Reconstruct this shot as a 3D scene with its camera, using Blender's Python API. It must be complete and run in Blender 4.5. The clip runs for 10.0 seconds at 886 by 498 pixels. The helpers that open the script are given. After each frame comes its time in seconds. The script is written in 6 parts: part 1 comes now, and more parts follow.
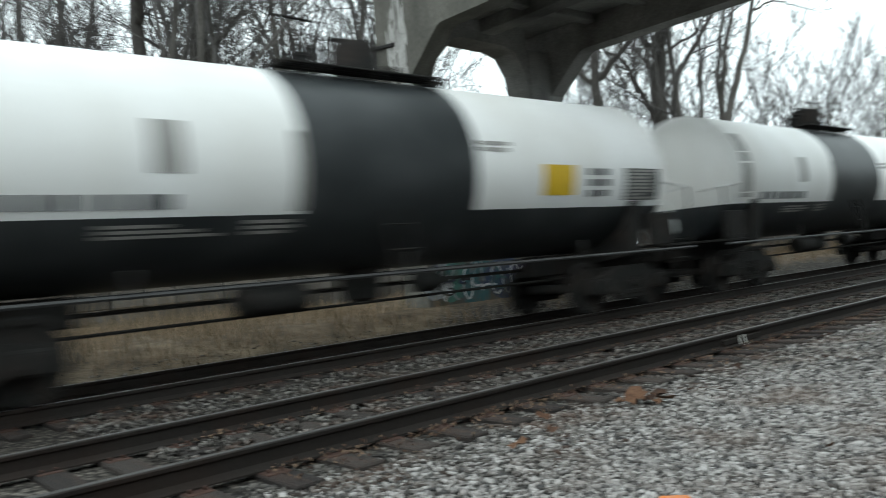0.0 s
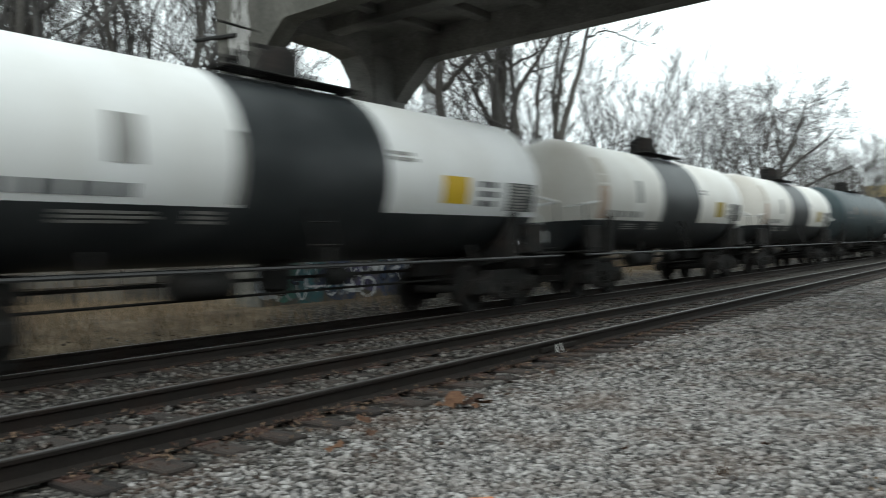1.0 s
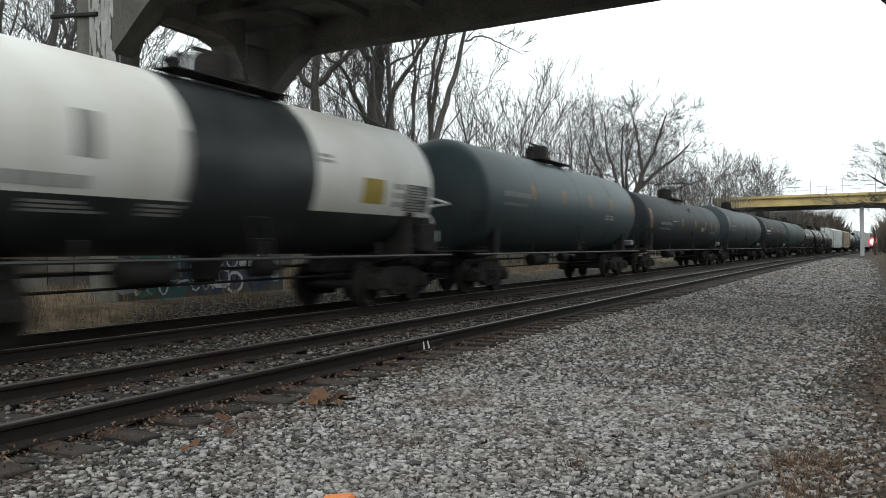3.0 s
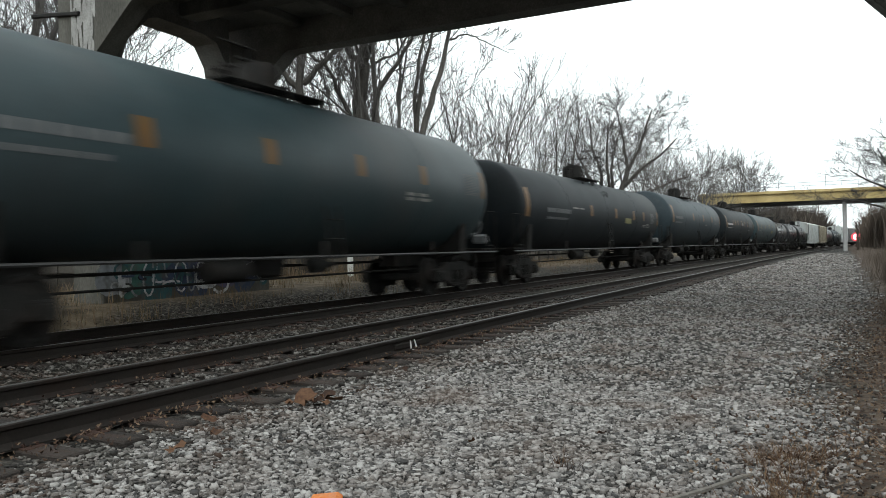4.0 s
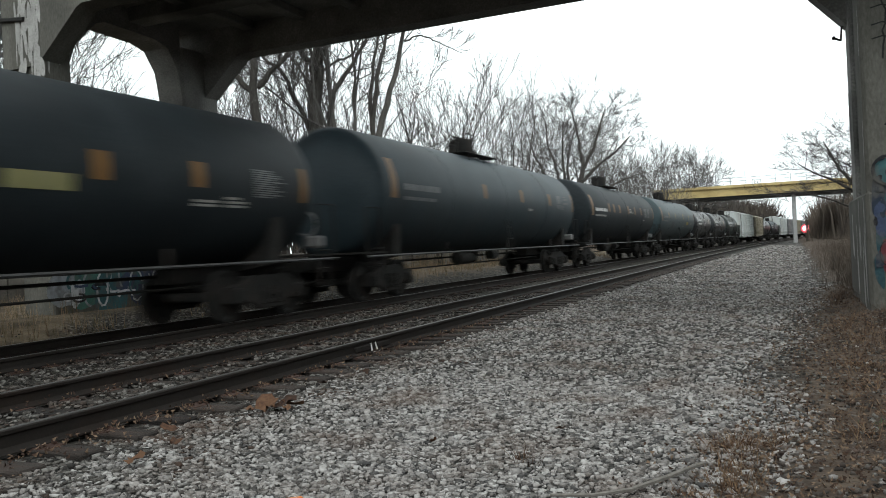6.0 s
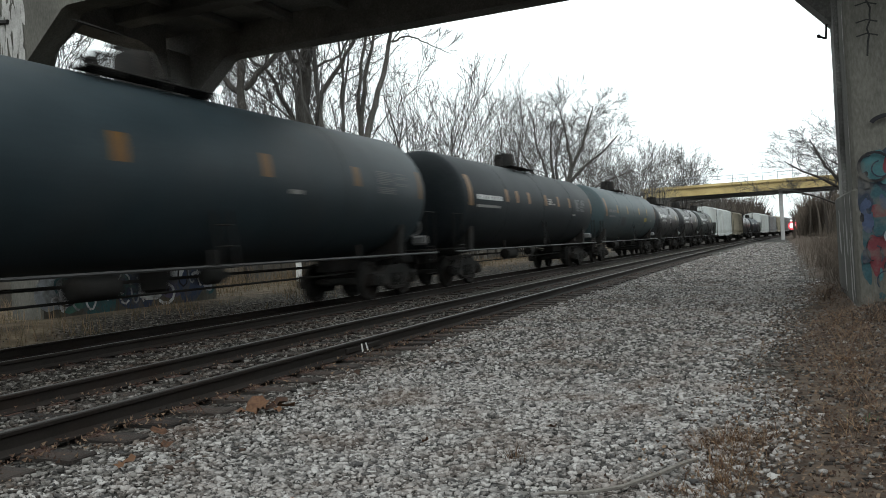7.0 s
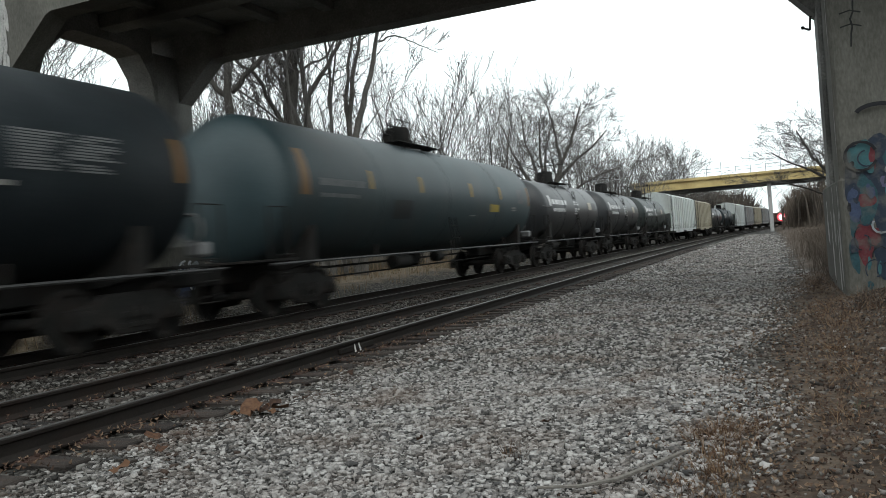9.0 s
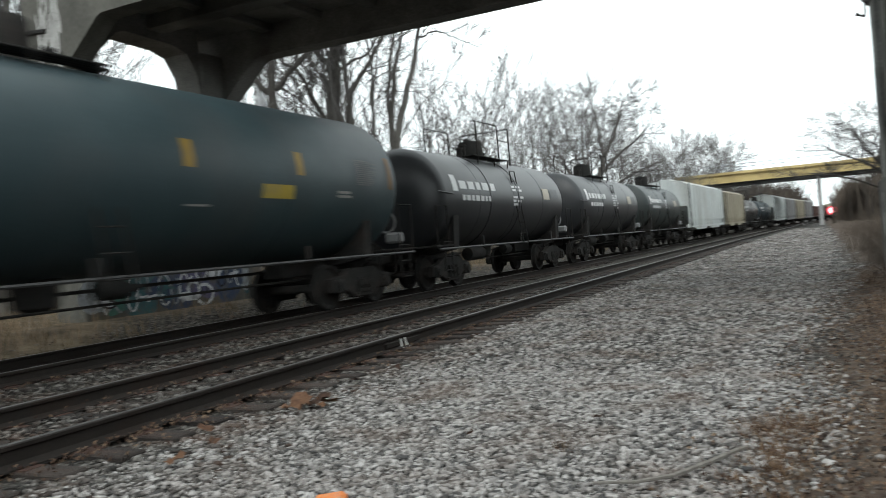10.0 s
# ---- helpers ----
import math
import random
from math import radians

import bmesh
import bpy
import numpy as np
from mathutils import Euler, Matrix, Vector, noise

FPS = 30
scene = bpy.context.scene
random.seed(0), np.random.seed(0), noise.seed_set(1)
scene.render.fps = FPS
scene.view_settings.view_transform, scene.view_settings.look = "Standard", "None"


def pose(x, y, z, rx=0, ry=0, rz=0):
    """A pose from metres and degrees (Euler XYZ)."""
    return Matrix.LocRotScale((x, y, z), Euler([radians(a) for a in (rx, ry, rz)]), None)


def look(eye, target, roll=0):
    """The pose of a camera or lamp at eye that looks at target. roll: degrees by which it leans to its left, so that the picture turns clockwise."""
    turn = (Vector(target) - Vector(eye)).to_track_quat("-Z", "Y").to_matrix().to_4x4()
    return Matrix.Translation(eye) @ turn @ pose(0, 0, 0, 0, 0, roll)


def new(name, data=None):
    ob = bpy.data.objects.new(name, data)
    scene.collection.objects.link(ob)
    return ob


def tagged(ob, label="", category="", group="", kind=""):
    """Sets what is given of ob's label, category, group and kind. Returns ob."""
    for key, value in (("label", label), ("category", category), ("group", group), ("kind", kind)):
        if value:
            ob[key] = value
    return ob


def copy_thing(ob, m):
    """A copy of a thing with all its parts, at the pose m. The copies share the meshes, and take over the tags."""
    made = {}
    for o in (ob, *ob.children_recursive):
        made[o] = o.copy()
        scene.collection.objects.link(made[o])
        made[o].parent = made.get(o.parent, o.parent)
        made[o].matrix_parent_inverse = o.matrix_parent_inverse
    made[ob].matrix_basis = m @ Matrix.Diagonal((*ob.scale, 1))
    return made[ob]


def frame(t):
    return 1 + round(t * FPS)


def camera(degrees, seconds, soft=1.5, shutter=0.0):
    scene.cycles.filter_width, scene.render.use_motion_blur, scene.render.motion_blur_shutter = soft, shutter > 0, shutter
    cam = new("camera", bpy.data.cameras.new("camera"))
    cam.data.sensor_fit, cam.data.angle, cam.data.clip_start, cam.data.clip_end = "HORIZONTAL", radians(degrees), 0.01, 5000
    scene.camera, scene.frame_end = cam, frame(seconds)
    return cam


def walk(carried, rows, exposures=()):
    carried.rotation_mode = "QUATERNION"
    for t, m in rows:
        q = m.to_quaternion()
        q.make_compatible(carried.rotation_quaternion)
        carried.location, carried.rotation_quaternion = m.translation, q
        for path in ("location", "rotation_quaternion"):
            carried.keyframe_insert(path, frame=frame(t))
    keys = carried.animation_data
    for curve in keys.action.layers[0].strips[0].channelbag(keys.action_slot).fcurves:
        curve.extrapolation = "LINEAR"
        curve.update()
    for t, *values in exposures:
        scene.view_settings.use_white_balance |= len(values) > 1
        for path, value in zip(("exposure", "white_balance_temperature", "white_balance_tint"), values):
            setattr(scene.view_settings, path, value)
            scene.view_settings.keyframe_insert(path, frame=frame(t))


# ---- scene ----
# metres; tracks run along y, z = 0 on the ballast, rail heads at z = 0.2
cam = camera(58.61, 10.0, soft=0.78, shutter=0.7)
PATH = [
    (0.0, -0.152, -0.035, 1.307, 48.70, 1.05, 4.77),
    (0.5, -0.122, -0.005, 1.308, 43.12, 0.82, 3.20),
    (1.0, -0.077, 0.011, 1.312, 37.04, 0.53, 2.15),
    (1.5, -0.050, 0.031, 1.308, 32.52, 0.43, 1.23),
    (2.0, -0.038, 0.036, 1.299, 29.67, 0.36, 0.95),
    (2.5, -0.036, 0.032, 1.296, 28.48, 0.30, 0.76),
    (4.0, -0.022, 0.027, 1.296, 26.92, 0.09, 1.26),
    (4.5, -0.016, 0.016, 1.294, 26.24, 0.03, 1.52),
    (5.0, -0.006, 0.015, 1.297, 25.42, -0.05, 1.78),
    (5.5, 0.000, 0.000, 1.300, 24.89, -0.14, 2.23),
    (6.0, 0.013, -0.004, 1.299, 24.00, 0.05, 2.70),
    (7.5, 0.008, -0.009, 1.293, 23.16, 0.01, 3.30),
    (8.0, 0.012, -0.010, 1.293, 23.15, -0.03, 3.57),
    (8.5, 0.018, -0.021, 1.293, 22.75, -0.11, 4.06),
    (9.0, 0.020, -0.016, 1.288, 22.60, -0.08, 4.49),
    (9.5, 0.006, -0.011, 1.278, 22.58, -0.04, 4.70),
    (10.0, -0.046, -0.013, 1.276, 25.59, -0.14, 4.75),
]

walk(cam, [(t, pose(x, y, z, 90 + pitch, roll, yaw)) for t, x, y, z, yaw, pitch, roll in PATH],
     exposures=[(0.0, 0.25, 6150, 4), (0.5, 0.2, 6250, 5), (1.0, 0.1, 6310, 6), (1.5, 0.0, 6400, 9), (2.5, 0.0, 6440, 9), (4.0, 0.08, 6430, 8), (5.5, 0.08, 6420, 8),
                (7.5, 0.02, 6390, 8), (9.5, 0.04, 6390, 8), (10.0, 0.29, 6390, 8)])

# ---- sky and light ----
world = bpy.data.worlds.new("overcast_sky")
scene.world = world
world.use_nodes = True
wn, wl = world.node_tree.nodes, world.node_tree.links
wn.clear()
SUN_EL, SUN_ROT = radians(38), radians(200)
sky = wn.new("ShaderNodeTexSky")
sky.sky_type = "NISHITA"
sky.sun_disc = False
sky.sun_elevation, sky.sun_rotation = SUN_EL, SUN_ROT
sky.air_density, sky.dust_density = 1.0, 3.0
grey = wn.new("ShaderNodeHueSaturation")
grey.inputs["Saturation"].default_value = 0.12
wl.new(sky.outputs[0], grey.inputs["Color"])
cloud = wn.new("ShaderNodeTexNoise")
cloud.inputs["Scale"].default_value = 1.6
cloud.inputs["Detail"].default_value = 3
ramp = wn.new("ShaderNodeValToRGB")
ramp.color_ramp.elements[0].color = (6.9, 7.5, 7.6, 1)
ramp.color_ramp.elements[1].color = (8.3, 8.9, 8.9, 1)
wl.new(cloud.outputs[0], ramp.inputs[0])
veil = wn.new("ShaderNodeMixRGB")
veil.inputs[0].default_value = 0.85
wl.new(grey.outputs[0], veil.inputs[1])
wl.new(ramp.outputs[0], veil.inputs[2])
bg = wn.new("ShaderNodeBackground")
bg.inputs["Strength"].default_value = 0.18
out = wn.new("ShaderNodeOutputWorld")
wl.new(veil.outputs[0], bg.inputs[0])
wl.new(bg.outputs[0], out.inputs[0])

sun_data = bpy.data.lights.new("sun", "SUN")
sun_data.energy, sun_data.angle, sun_data.color = 0.5, radians(25), (1.0, 0.97, 0.93)
sun = new("sun", sun_data)
sun.matrix_world = look((0, 0, 40), (-14, 26, 10))

# ---- geometry helpers ----
rnd = random.Random(7)
nrs = np.random.RandomState(11)


class Geo:
    """Vertices and faces of one mesh."""

    def __init__(self):
        self.v, self.f, self.mi = [], [], []

    def add(self, verts, faces, mi=0):
        n = len(self.v)
        self.v.extend(verts)
        self.f.extend([tuple(n + i for i in q) for q in faces])
        self.mi.extend([mi] * len(faces))
        return self

    def box(self, x0, x1, y0, y1, z0, z1, c=0.01, mi=0, m=None):
        """A box with chamfered edges."""
        c = min(c, (x1 - x0) * 0.3, (y1 - y0) * 0.3, (z1 - z0) * 0.3)
        vs, idx = [], {}
        lo, hi = (x0, y0, z0), (x1, y1, z1)
        for sx in (0, 1):
            for sy in (0, 1):
                for sz in (0, 1):
                    s = (sx, sy, sz)
                    for a in range(3):
                        p = []
                        for k in range(3):
                            e = hi[k] if s[k] else lo[k]
                            p.append(e if k == a else e + (-c if s[k] else c))
                        idx[s, a] = len(vs)
                        vs.append(tuple(p))
        fs = []
        for a in range(3):
            b, d = (a + 1) % 3, (a + 2) % 3
            for sa in (0, 1):
                def key(sb, sd):
                    s = [0, 0, 0]
                    s[a], s[b], s[d] = sa, sb, sd
                    return tuple(s)
                q = [idx[key(0, 0), a], idx[key(1, 0), a], idx[key(1, 1), a], idx[key(0, 1), a]]
                fs.append(q if sa else q[::-1])
            for sb in (0, 1):
                for sd in (0, 1):
                    s0, s1 = [0, 0, 0], [0, 0, 0]
                    s0[b], s0[d], s1[b], s1[d], s1[a] = sb, sd, sb, sd, 1
                    s0, s1 = tuple(s0), tuple(s1)
                    q = [idx[s0, b], idx[s1, b], idx[s1, d], idx[s0, d]]
                    fs.append(q if sb == sd else q[::-1])
        for s in [(i, j, k) for i in (0, 1) for j in (0, 1) for k in (0, 1)]:
            q = [idx[s, 0], idx[s, 1], idx[s, 2]]
            fs.append(q if sum(s) % 2 else q[::-1])
        if m is not None:
            vs = [tuple(m @ Vector(p)) for p in vs]
        return self.add(vs, fs, mi)

    def tube(self, pts, radii, n=6, mi=0, cap=True):
        """A round bar along points."""
        pts = [Vector(p) for p in pts]
        if not hasattr(radii, "__len__"):
            radii = [radii] * len(pts)
        vs, fs = [], []
        ref = Vector((0.31, 0.95, 0.05)) if abs((pts[-1] - pts[0]).normalized().y) < 0.8 else Vector((0.9, 0.1, 0.42))
        for i, p in enumerate(pts):
            d = (pts[min(i + 1, len(pts) - 1)] - pts[max(i - 1, 0)]).normalized()
            u = d.cross(ref).normalized()
            w = d.cross(u)
            for k in range(n):
                a = 2 * math.pi * k / n
                vs.append(tuple(p + (u * math.cos(a) + w * math.sin(a)) * radii[i]))
        for i in range(len(pts) - 1):
            for k in range(n):
                a, b = i * n + k, i * n + (k + 1) % n
                fs.append((a, a + n, b + n, b))
        if cap:
            fs.append(tuple(range(n)))
            fs.append(tuple(range(len(pts) * n - 1, len(pts) * n - n - 1, -1)))
        return self.add(vs, fs, mi)

    def lathe(self, prof, n=32, axis="y", at=(0, 0, 0), mi=0, a0=0.0, a1=2 * math.pi):
        """Turns (along, radius) pairs about an axis."""
        full = abs(a1 - a0 - 2 * math.pi) < 1e-6
        m = n if full else n + 1
        vs, fs = [], []
        for t, r in prof:
            for k in range(m):
                a = a0 + (a1 - a0) * k / n
                c, s = r * math.cos(a), r * math.sin(a)
                p = {"y": (c, t, s), "x": (t, c, s), "z": (c, s, t)}[axis]
                vs.append((p[0] + at[0], p[1] + at[1], p[2] + at[2]))
        for i in range(len(prof) - 1):
            for k in range(n if full else n):
                a, b = i * m + k, i * m + (k + 1) % m
                fs.append((a, b, b + m, a + m))
        return self.add(vs, fs, mi)

    def prism(self, outline, y0, y1, axis="y", mi=0):
        """Extrudes an outline of (a, b) pairs; axis y: (x, z), axis x: (y, z)."""
        n = len(outline)
        put = (lambda a, b, t: (a, t, b)) if axis == "y" else (lambda a, b, t: (t, a, b))
        vs = [put(a, b, y0) for a, b in outline] + [put(a, b, y1) for a, b in outline]
        fs = [(i, (i + 1) % n, (i + 1) % n + n, i + n) for i in range(n)]
        fs += [tuple(range(n - 1, -1, -1)), tuple(range(n, 2 * n))]
        return self.add(vs, fs, mi)

    def sweep(self, outline, ys):
        """Carries an outline of (x, z) pairs along the curving line."""
        n = len(outline)
        off = bend(ys)[0]
        vs = [(a + o, y, b) for y, o in zip(ys, off) for a, b in outline]
        fs = [(i * n + k, i * n + (k + 1) % n, (i + 1) * n + (k + 1) % n, (i + 1) * n + k) for i in range(len(ys) - 1) for k in range(n)]
        fs += [tuple(range(n - 1, -1, -1)), tuple(range(len(vs) - n, len(vs)))]
        return self.add(vs, fs)

    def patch(self, r, y0, y1, a0, a1, zc, n=5, mi=0):
        """A thin plate that follows a tank's shell; angles in degrees up from the side."""
        vs = []
        for i in range(n + 1):
            a = radians(a0 + (a1 - a0) * i / n)
            for y in (y0, y1):
                vs.append((r * math.cos(a), y, zc + r * math.sin(a)))
        return self.add(vs, [(2 * i, 2 * i + 1, 2 * i + 3, 2 * i + 2) for i in range(n)], mi)


def to_mesh(name, g, mats, smooth=0.6):
    me = bpy.data.meshes.new(name)
    me.from_pydata([tuple(p) for p in g.v], [], g.f)
    for m in (mats if isinstance(mats, (list, tuple)) else [mats]):
        me.materials.append(m)
    if any(g.mi):
        me.polygons.foreach_set("material_index", g.mi)
    bm = bmesh.new()
    bm.from_mesh(me)
    bmesh.ops.recalc_face_normals(bm, faces=bm.faces)
    bm.to_mesh(me)
    bm.free()
    if smooth:
        me.polygons.foreach_set("use_smooth", [True] * len(me.polygons))
        me.set_sharp_from_angle(angle=smooth)
    return me


def part(name, g, mats, parent=None, label="", smooth=0.6, m=None, kind=""):
    ob = new(name, g if isinstance(g, bpy.types.Mesh) else to_mesh(name, g, mats, smooth))
    if parent is not None:
        ob.parent = parent
    if m is not None:
        ob.matrix_basis = m
    if label or kind:
        tagged(ob, label, kind=kind)
    return ob


# ---- materials ----
def mat(name, cols, rough=0.7, metal=0.0, scale=6.0, fine=60.0, bump=0.3, dist=0.01, stain=None, stain_scale=0.8, stain_amt=0.5,
        island=0.0, rand=0.0, stretch=(1, 1, 1), spec=0.4):
    """A surface with variation at two scales, relief and stains."""
    m = bpy.data.materials.new(name)
    m.use_nodes = True
    N, L = m.node_tree.nodes, m.node_tree.links
    b = N["Principled BSDF"]
    tc = N.new("ShaderNodeTexCoord")
    mp = N.new("ShaderNodeMapping")
    mp.inputs["Scale"].default_value = stretch
    L.new(tc.outputs["Object"], mp.inputs[0])
    n1, n2 = N.new("ShaderNodeTexNoise"), N.new("ShaderNodeTexNoise")
    for n, s, d in ((n1, scale, 5), (n2, fine, 3)):
        n.inputs["Scale"].default_value, n.inputs["Detail"].default_value = s, d
        n.inputs["Roughness"].default_value = 0.62
        L.new(mp.outputs[0], n.inputs["Vector"])
    r = N.new("ShaderNodeValToRGB")
    el = r.color_ramp.elements
    el[0].position, el[1].position = 0.3, 0.7
    el[0].color, el[1].color = (*cols[0], 1), (*cols[-1], 1)
    for i, c in enumerate(cols[1:-1]):
        e = el.new(0.3 + 0.4 * (i + 1) / (len(cols) - 1))
        e.color = (*c, 1)
    mx = N.new("ShaderNodeMath")
    mx.operation = "MULTIPLY_ADD"
    mx.inputs[1].default_value, mx.inputs[2].default_value = 0.45, 0.0
    L.new(n2.outputs[0], mx.inputs[0])
    ad = N.new("ShaderNodeMath")
    ad.operation = "MULTIPLY_ADD"
    ad.inputs[1].default_value = 0.55
    L.new(n1.outputs[0], ad.inputs[0])
    L.new(mx.outputs[0], ad.inputs[2])
    fac = ad.outputs[0]
    if island or rand:
        if island:
            src = N.new("ShaderNodeNewGeometry").outputs["Random Per Island"]
        else:
            src = N.new("ShaderNodeObjectInfo").outputs["Random"]
        k = N.new("ShaderNodeMath")
        k.operation = "MULTIPLY_ADD"
        k.inputs[1].default_value, k.inputs[2].default_value = island or rand, -0.5 * (island or rand)
        L.new(src, k.inputs[0])
        a2 = N.new("ShaderNodeMath")
        L.new(k.outputs[0], a2.inputs[0])
        L.new(fac, a2.inputs[1])
        fac = a2.outputs[0]
    L.new(fac, r.inputs[0])
    col = r.outputs[0]
    if stain:
        n3 = N.new("ShaderNodeTexNoise")
        n3.inputs["Scale"].default_value, n3.inputs["Detail"].default_value = stain_scale, 6
        L.new(mp.outputs[0], n3.inputs["Vector"])
        r3 = N.new("ShaderNodeValToRGB")
        r3.color_ramp.elements[0].position, r3.color_ramp.elements[1].position = 0.48, 0.68
        r3.color_ramp.elements[1].color = (stain_amt, stain_amt, stain_amt, 1)
        L.new(n3.outputs[0], r3.inputs[0])
        mm = N.new("ShaderNodeMixRGB")
        mm.inputs[2].default_value = (*stain, 1)
        L.new(r3.outputs[0], mm.inputs[0])
        L.new(col, mm.inputs[1])
        col = mm.outputs[0]
    L.new(col, b.inputs["Base Color"])
    b.inputs["Roughness"].default_value, b.inputs["Metallic"].default_value = rough, metal
    b.inputs["Specular IOR Level"].default_value = spec
    if bump:
        bp = N.new("ShaderNodeBump")
        bp.inputs["Strength"].default_value, bp.inputs["Distance"].default_value = bump, dist
        L.new(fac, bp.inputs["Height"])
        L.new(bp.outputs[0], b.inputs["Normal"])
    return m


STONE = mat("ballast_stone", [(0.056, 0.054, 0.053), (0.165, 0.149, 0.137), (0.225, 0.215, 0.207), (0.29, 0.267, 0.25), (0.41, 0.393, 0.376)], 0.9, scale=20, fine=120, island=0.52, bump=0.4,
            dist=0.004, stain=(0.13, 0.085, 0.06), stain_scale=1.3, stain_amt=0.45)
RUSTSTONE = mat("rusty_ballast_stone", [(0.018, 0.016, 0.014), (0.048, 0.042, 0.037), (0.09, 0.082, 0.073), (0.185, 0.174, 0.16)], 0.9, scale=20, fine=120, island=0.55, bump=0.4,
                dist=0.004, stain=(0.1, 0.055, 0.036), stain_scale=1.5, stain_amt=0.5)
RAIL = mat("rail_steel", [(0.012, 0.01, 0.009), (0.026, 0.021, 0.018)], 0.8, 0.0, scale=3, fine=50, stain=(0.024, 0.014, 0.01), stain_scale=2, spec=0.2)
HEAD = mat("worn_rail_head", [(0.03, 0.027, 0.025), (0.075, 0.07, 0.066)], 0.42, 0.0, scale=2, fine=30, bump=0.05, stretch=(8, 0.3, 8), spec=0.5)
TIE = mat("weathered_tie_wood", [(0.015, 0.012, 0.0105), (0.042, 0.034, 0.029)], 0.9, scale=5, fine=40, bump=0.8, dist=0.02, stretch=(0.6, 6, 6), rand=0.5,
          stain=(0.06, 0.03, 0.02), stain_scale=2.5, stain_amt=0.4)
RUST = mat("rusty_iron", [(0.03, 0.017, 0.013), (0.075, 0.036, 0.024)], 0.85, 0.1, scale=12, fine=80)
CONC = mat("weathered_concrete", [(0.05, 0.049, 0.042), (0.09, 0.087, 0.075), (0.15, 0.145, 0.127)], 0.9, scale=1.6, fine=30, bump=0.5, dist=0.015,
           stain=(0.05, 0.045, 0.04), stain_scale=0.5, stain_amt=0.75, stretch=(1, 1, 0.35))
CONCW = mat("spalled_concrete", [(0.2, 0.197, 0.187), (0.46, 0.452, 0.432)], 0.9, scale=3, fine=30, bump=0.7, dist=0.02)


# ---- the line: straight here, a gentle curve farther on ----
def bend(y):
    """How far the line has swung to the side at y, and its slope there."""
    d = np.clip(np.asarray(y, float) - 15, 0, 245)
    return 0.00022 * d * d + 0.1078 * np.maximum(np.asarray(y, float) - 260, 0), 0.00044 * d


# ---- the ground: one sheet ----
def smooth01(a, b, x):
    t = np.clip((x - a) / (b - a), 0, 1)
    return t * t * (3 - 2 * t)


def ground_z(x, y):
    """Height of the ground: flat ballast, a low earth bank beside the pier, a grass bank across the tracks and an added
    high bank at the right.
    """
    x, y = np.asarray(x, float), np.asarray(y, float)
    z = -0.02 + 0.0 * x
    z = z - 0.05 * smooth01(-3.9, -3.2, x) * (1 - smooth01(-1.2, 0.4, x))
    z = z + 0.38 * smooth01(0.1, 2.4, x) * smooth01(3.0, 12.0, y) * (1 - 0.5 * smooth01(25, 60, y))
    # high bank, mostly out of view, added to cut light from the right
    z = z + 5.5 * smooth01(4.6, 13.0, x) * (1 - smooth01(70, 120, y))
    z = z + 0.36 * smooth01(11.6, 13.6, -x) + 0.9 * smooth01(24, 40, -x)
    z = z + 0.025 * np.sin(x * 1.7 + y * 0.6) * np.cos(y * 1.1 - x * 0.4) * smooth01(-4.4, -3.4, x)
    return z


def axis_steps(*spans):
    s = []
    for a, b, d in spans:
        s += list(np.arange(a, b - 1e-6, d))
    s.append(spans[-1][1])
    return np.array(s)


gx = axis_steps((-900, -200, 100), (-200, -40, 20), (-40, -14, 1.0), (-14, 6, 0.25), (6, 30, 1.0), (30, 200, 20), (200, 900, 100))
gy = axis_steps((-300, -20, 40), (-20, 0, 2), (0, 24, 0.3), (24, 80, 2), (80, 300, 20), (300, 3000, 150))
GX, GY = np.meshgrid(gx, gy)
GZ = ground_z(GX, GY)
nx, ny = len(gx), len(gy)
gg = Geo()
gg.v = np.stack([GX.ravel(), GY.ravel(), GZ.ravel()], 1).tolist()
gg.f = [(j * nx + i, j * nx + i + 1, (j + 1) * nx + i + 1, (j + 1) * nx + i) for j in range(ny - 1) for i in range(nx - 1)]


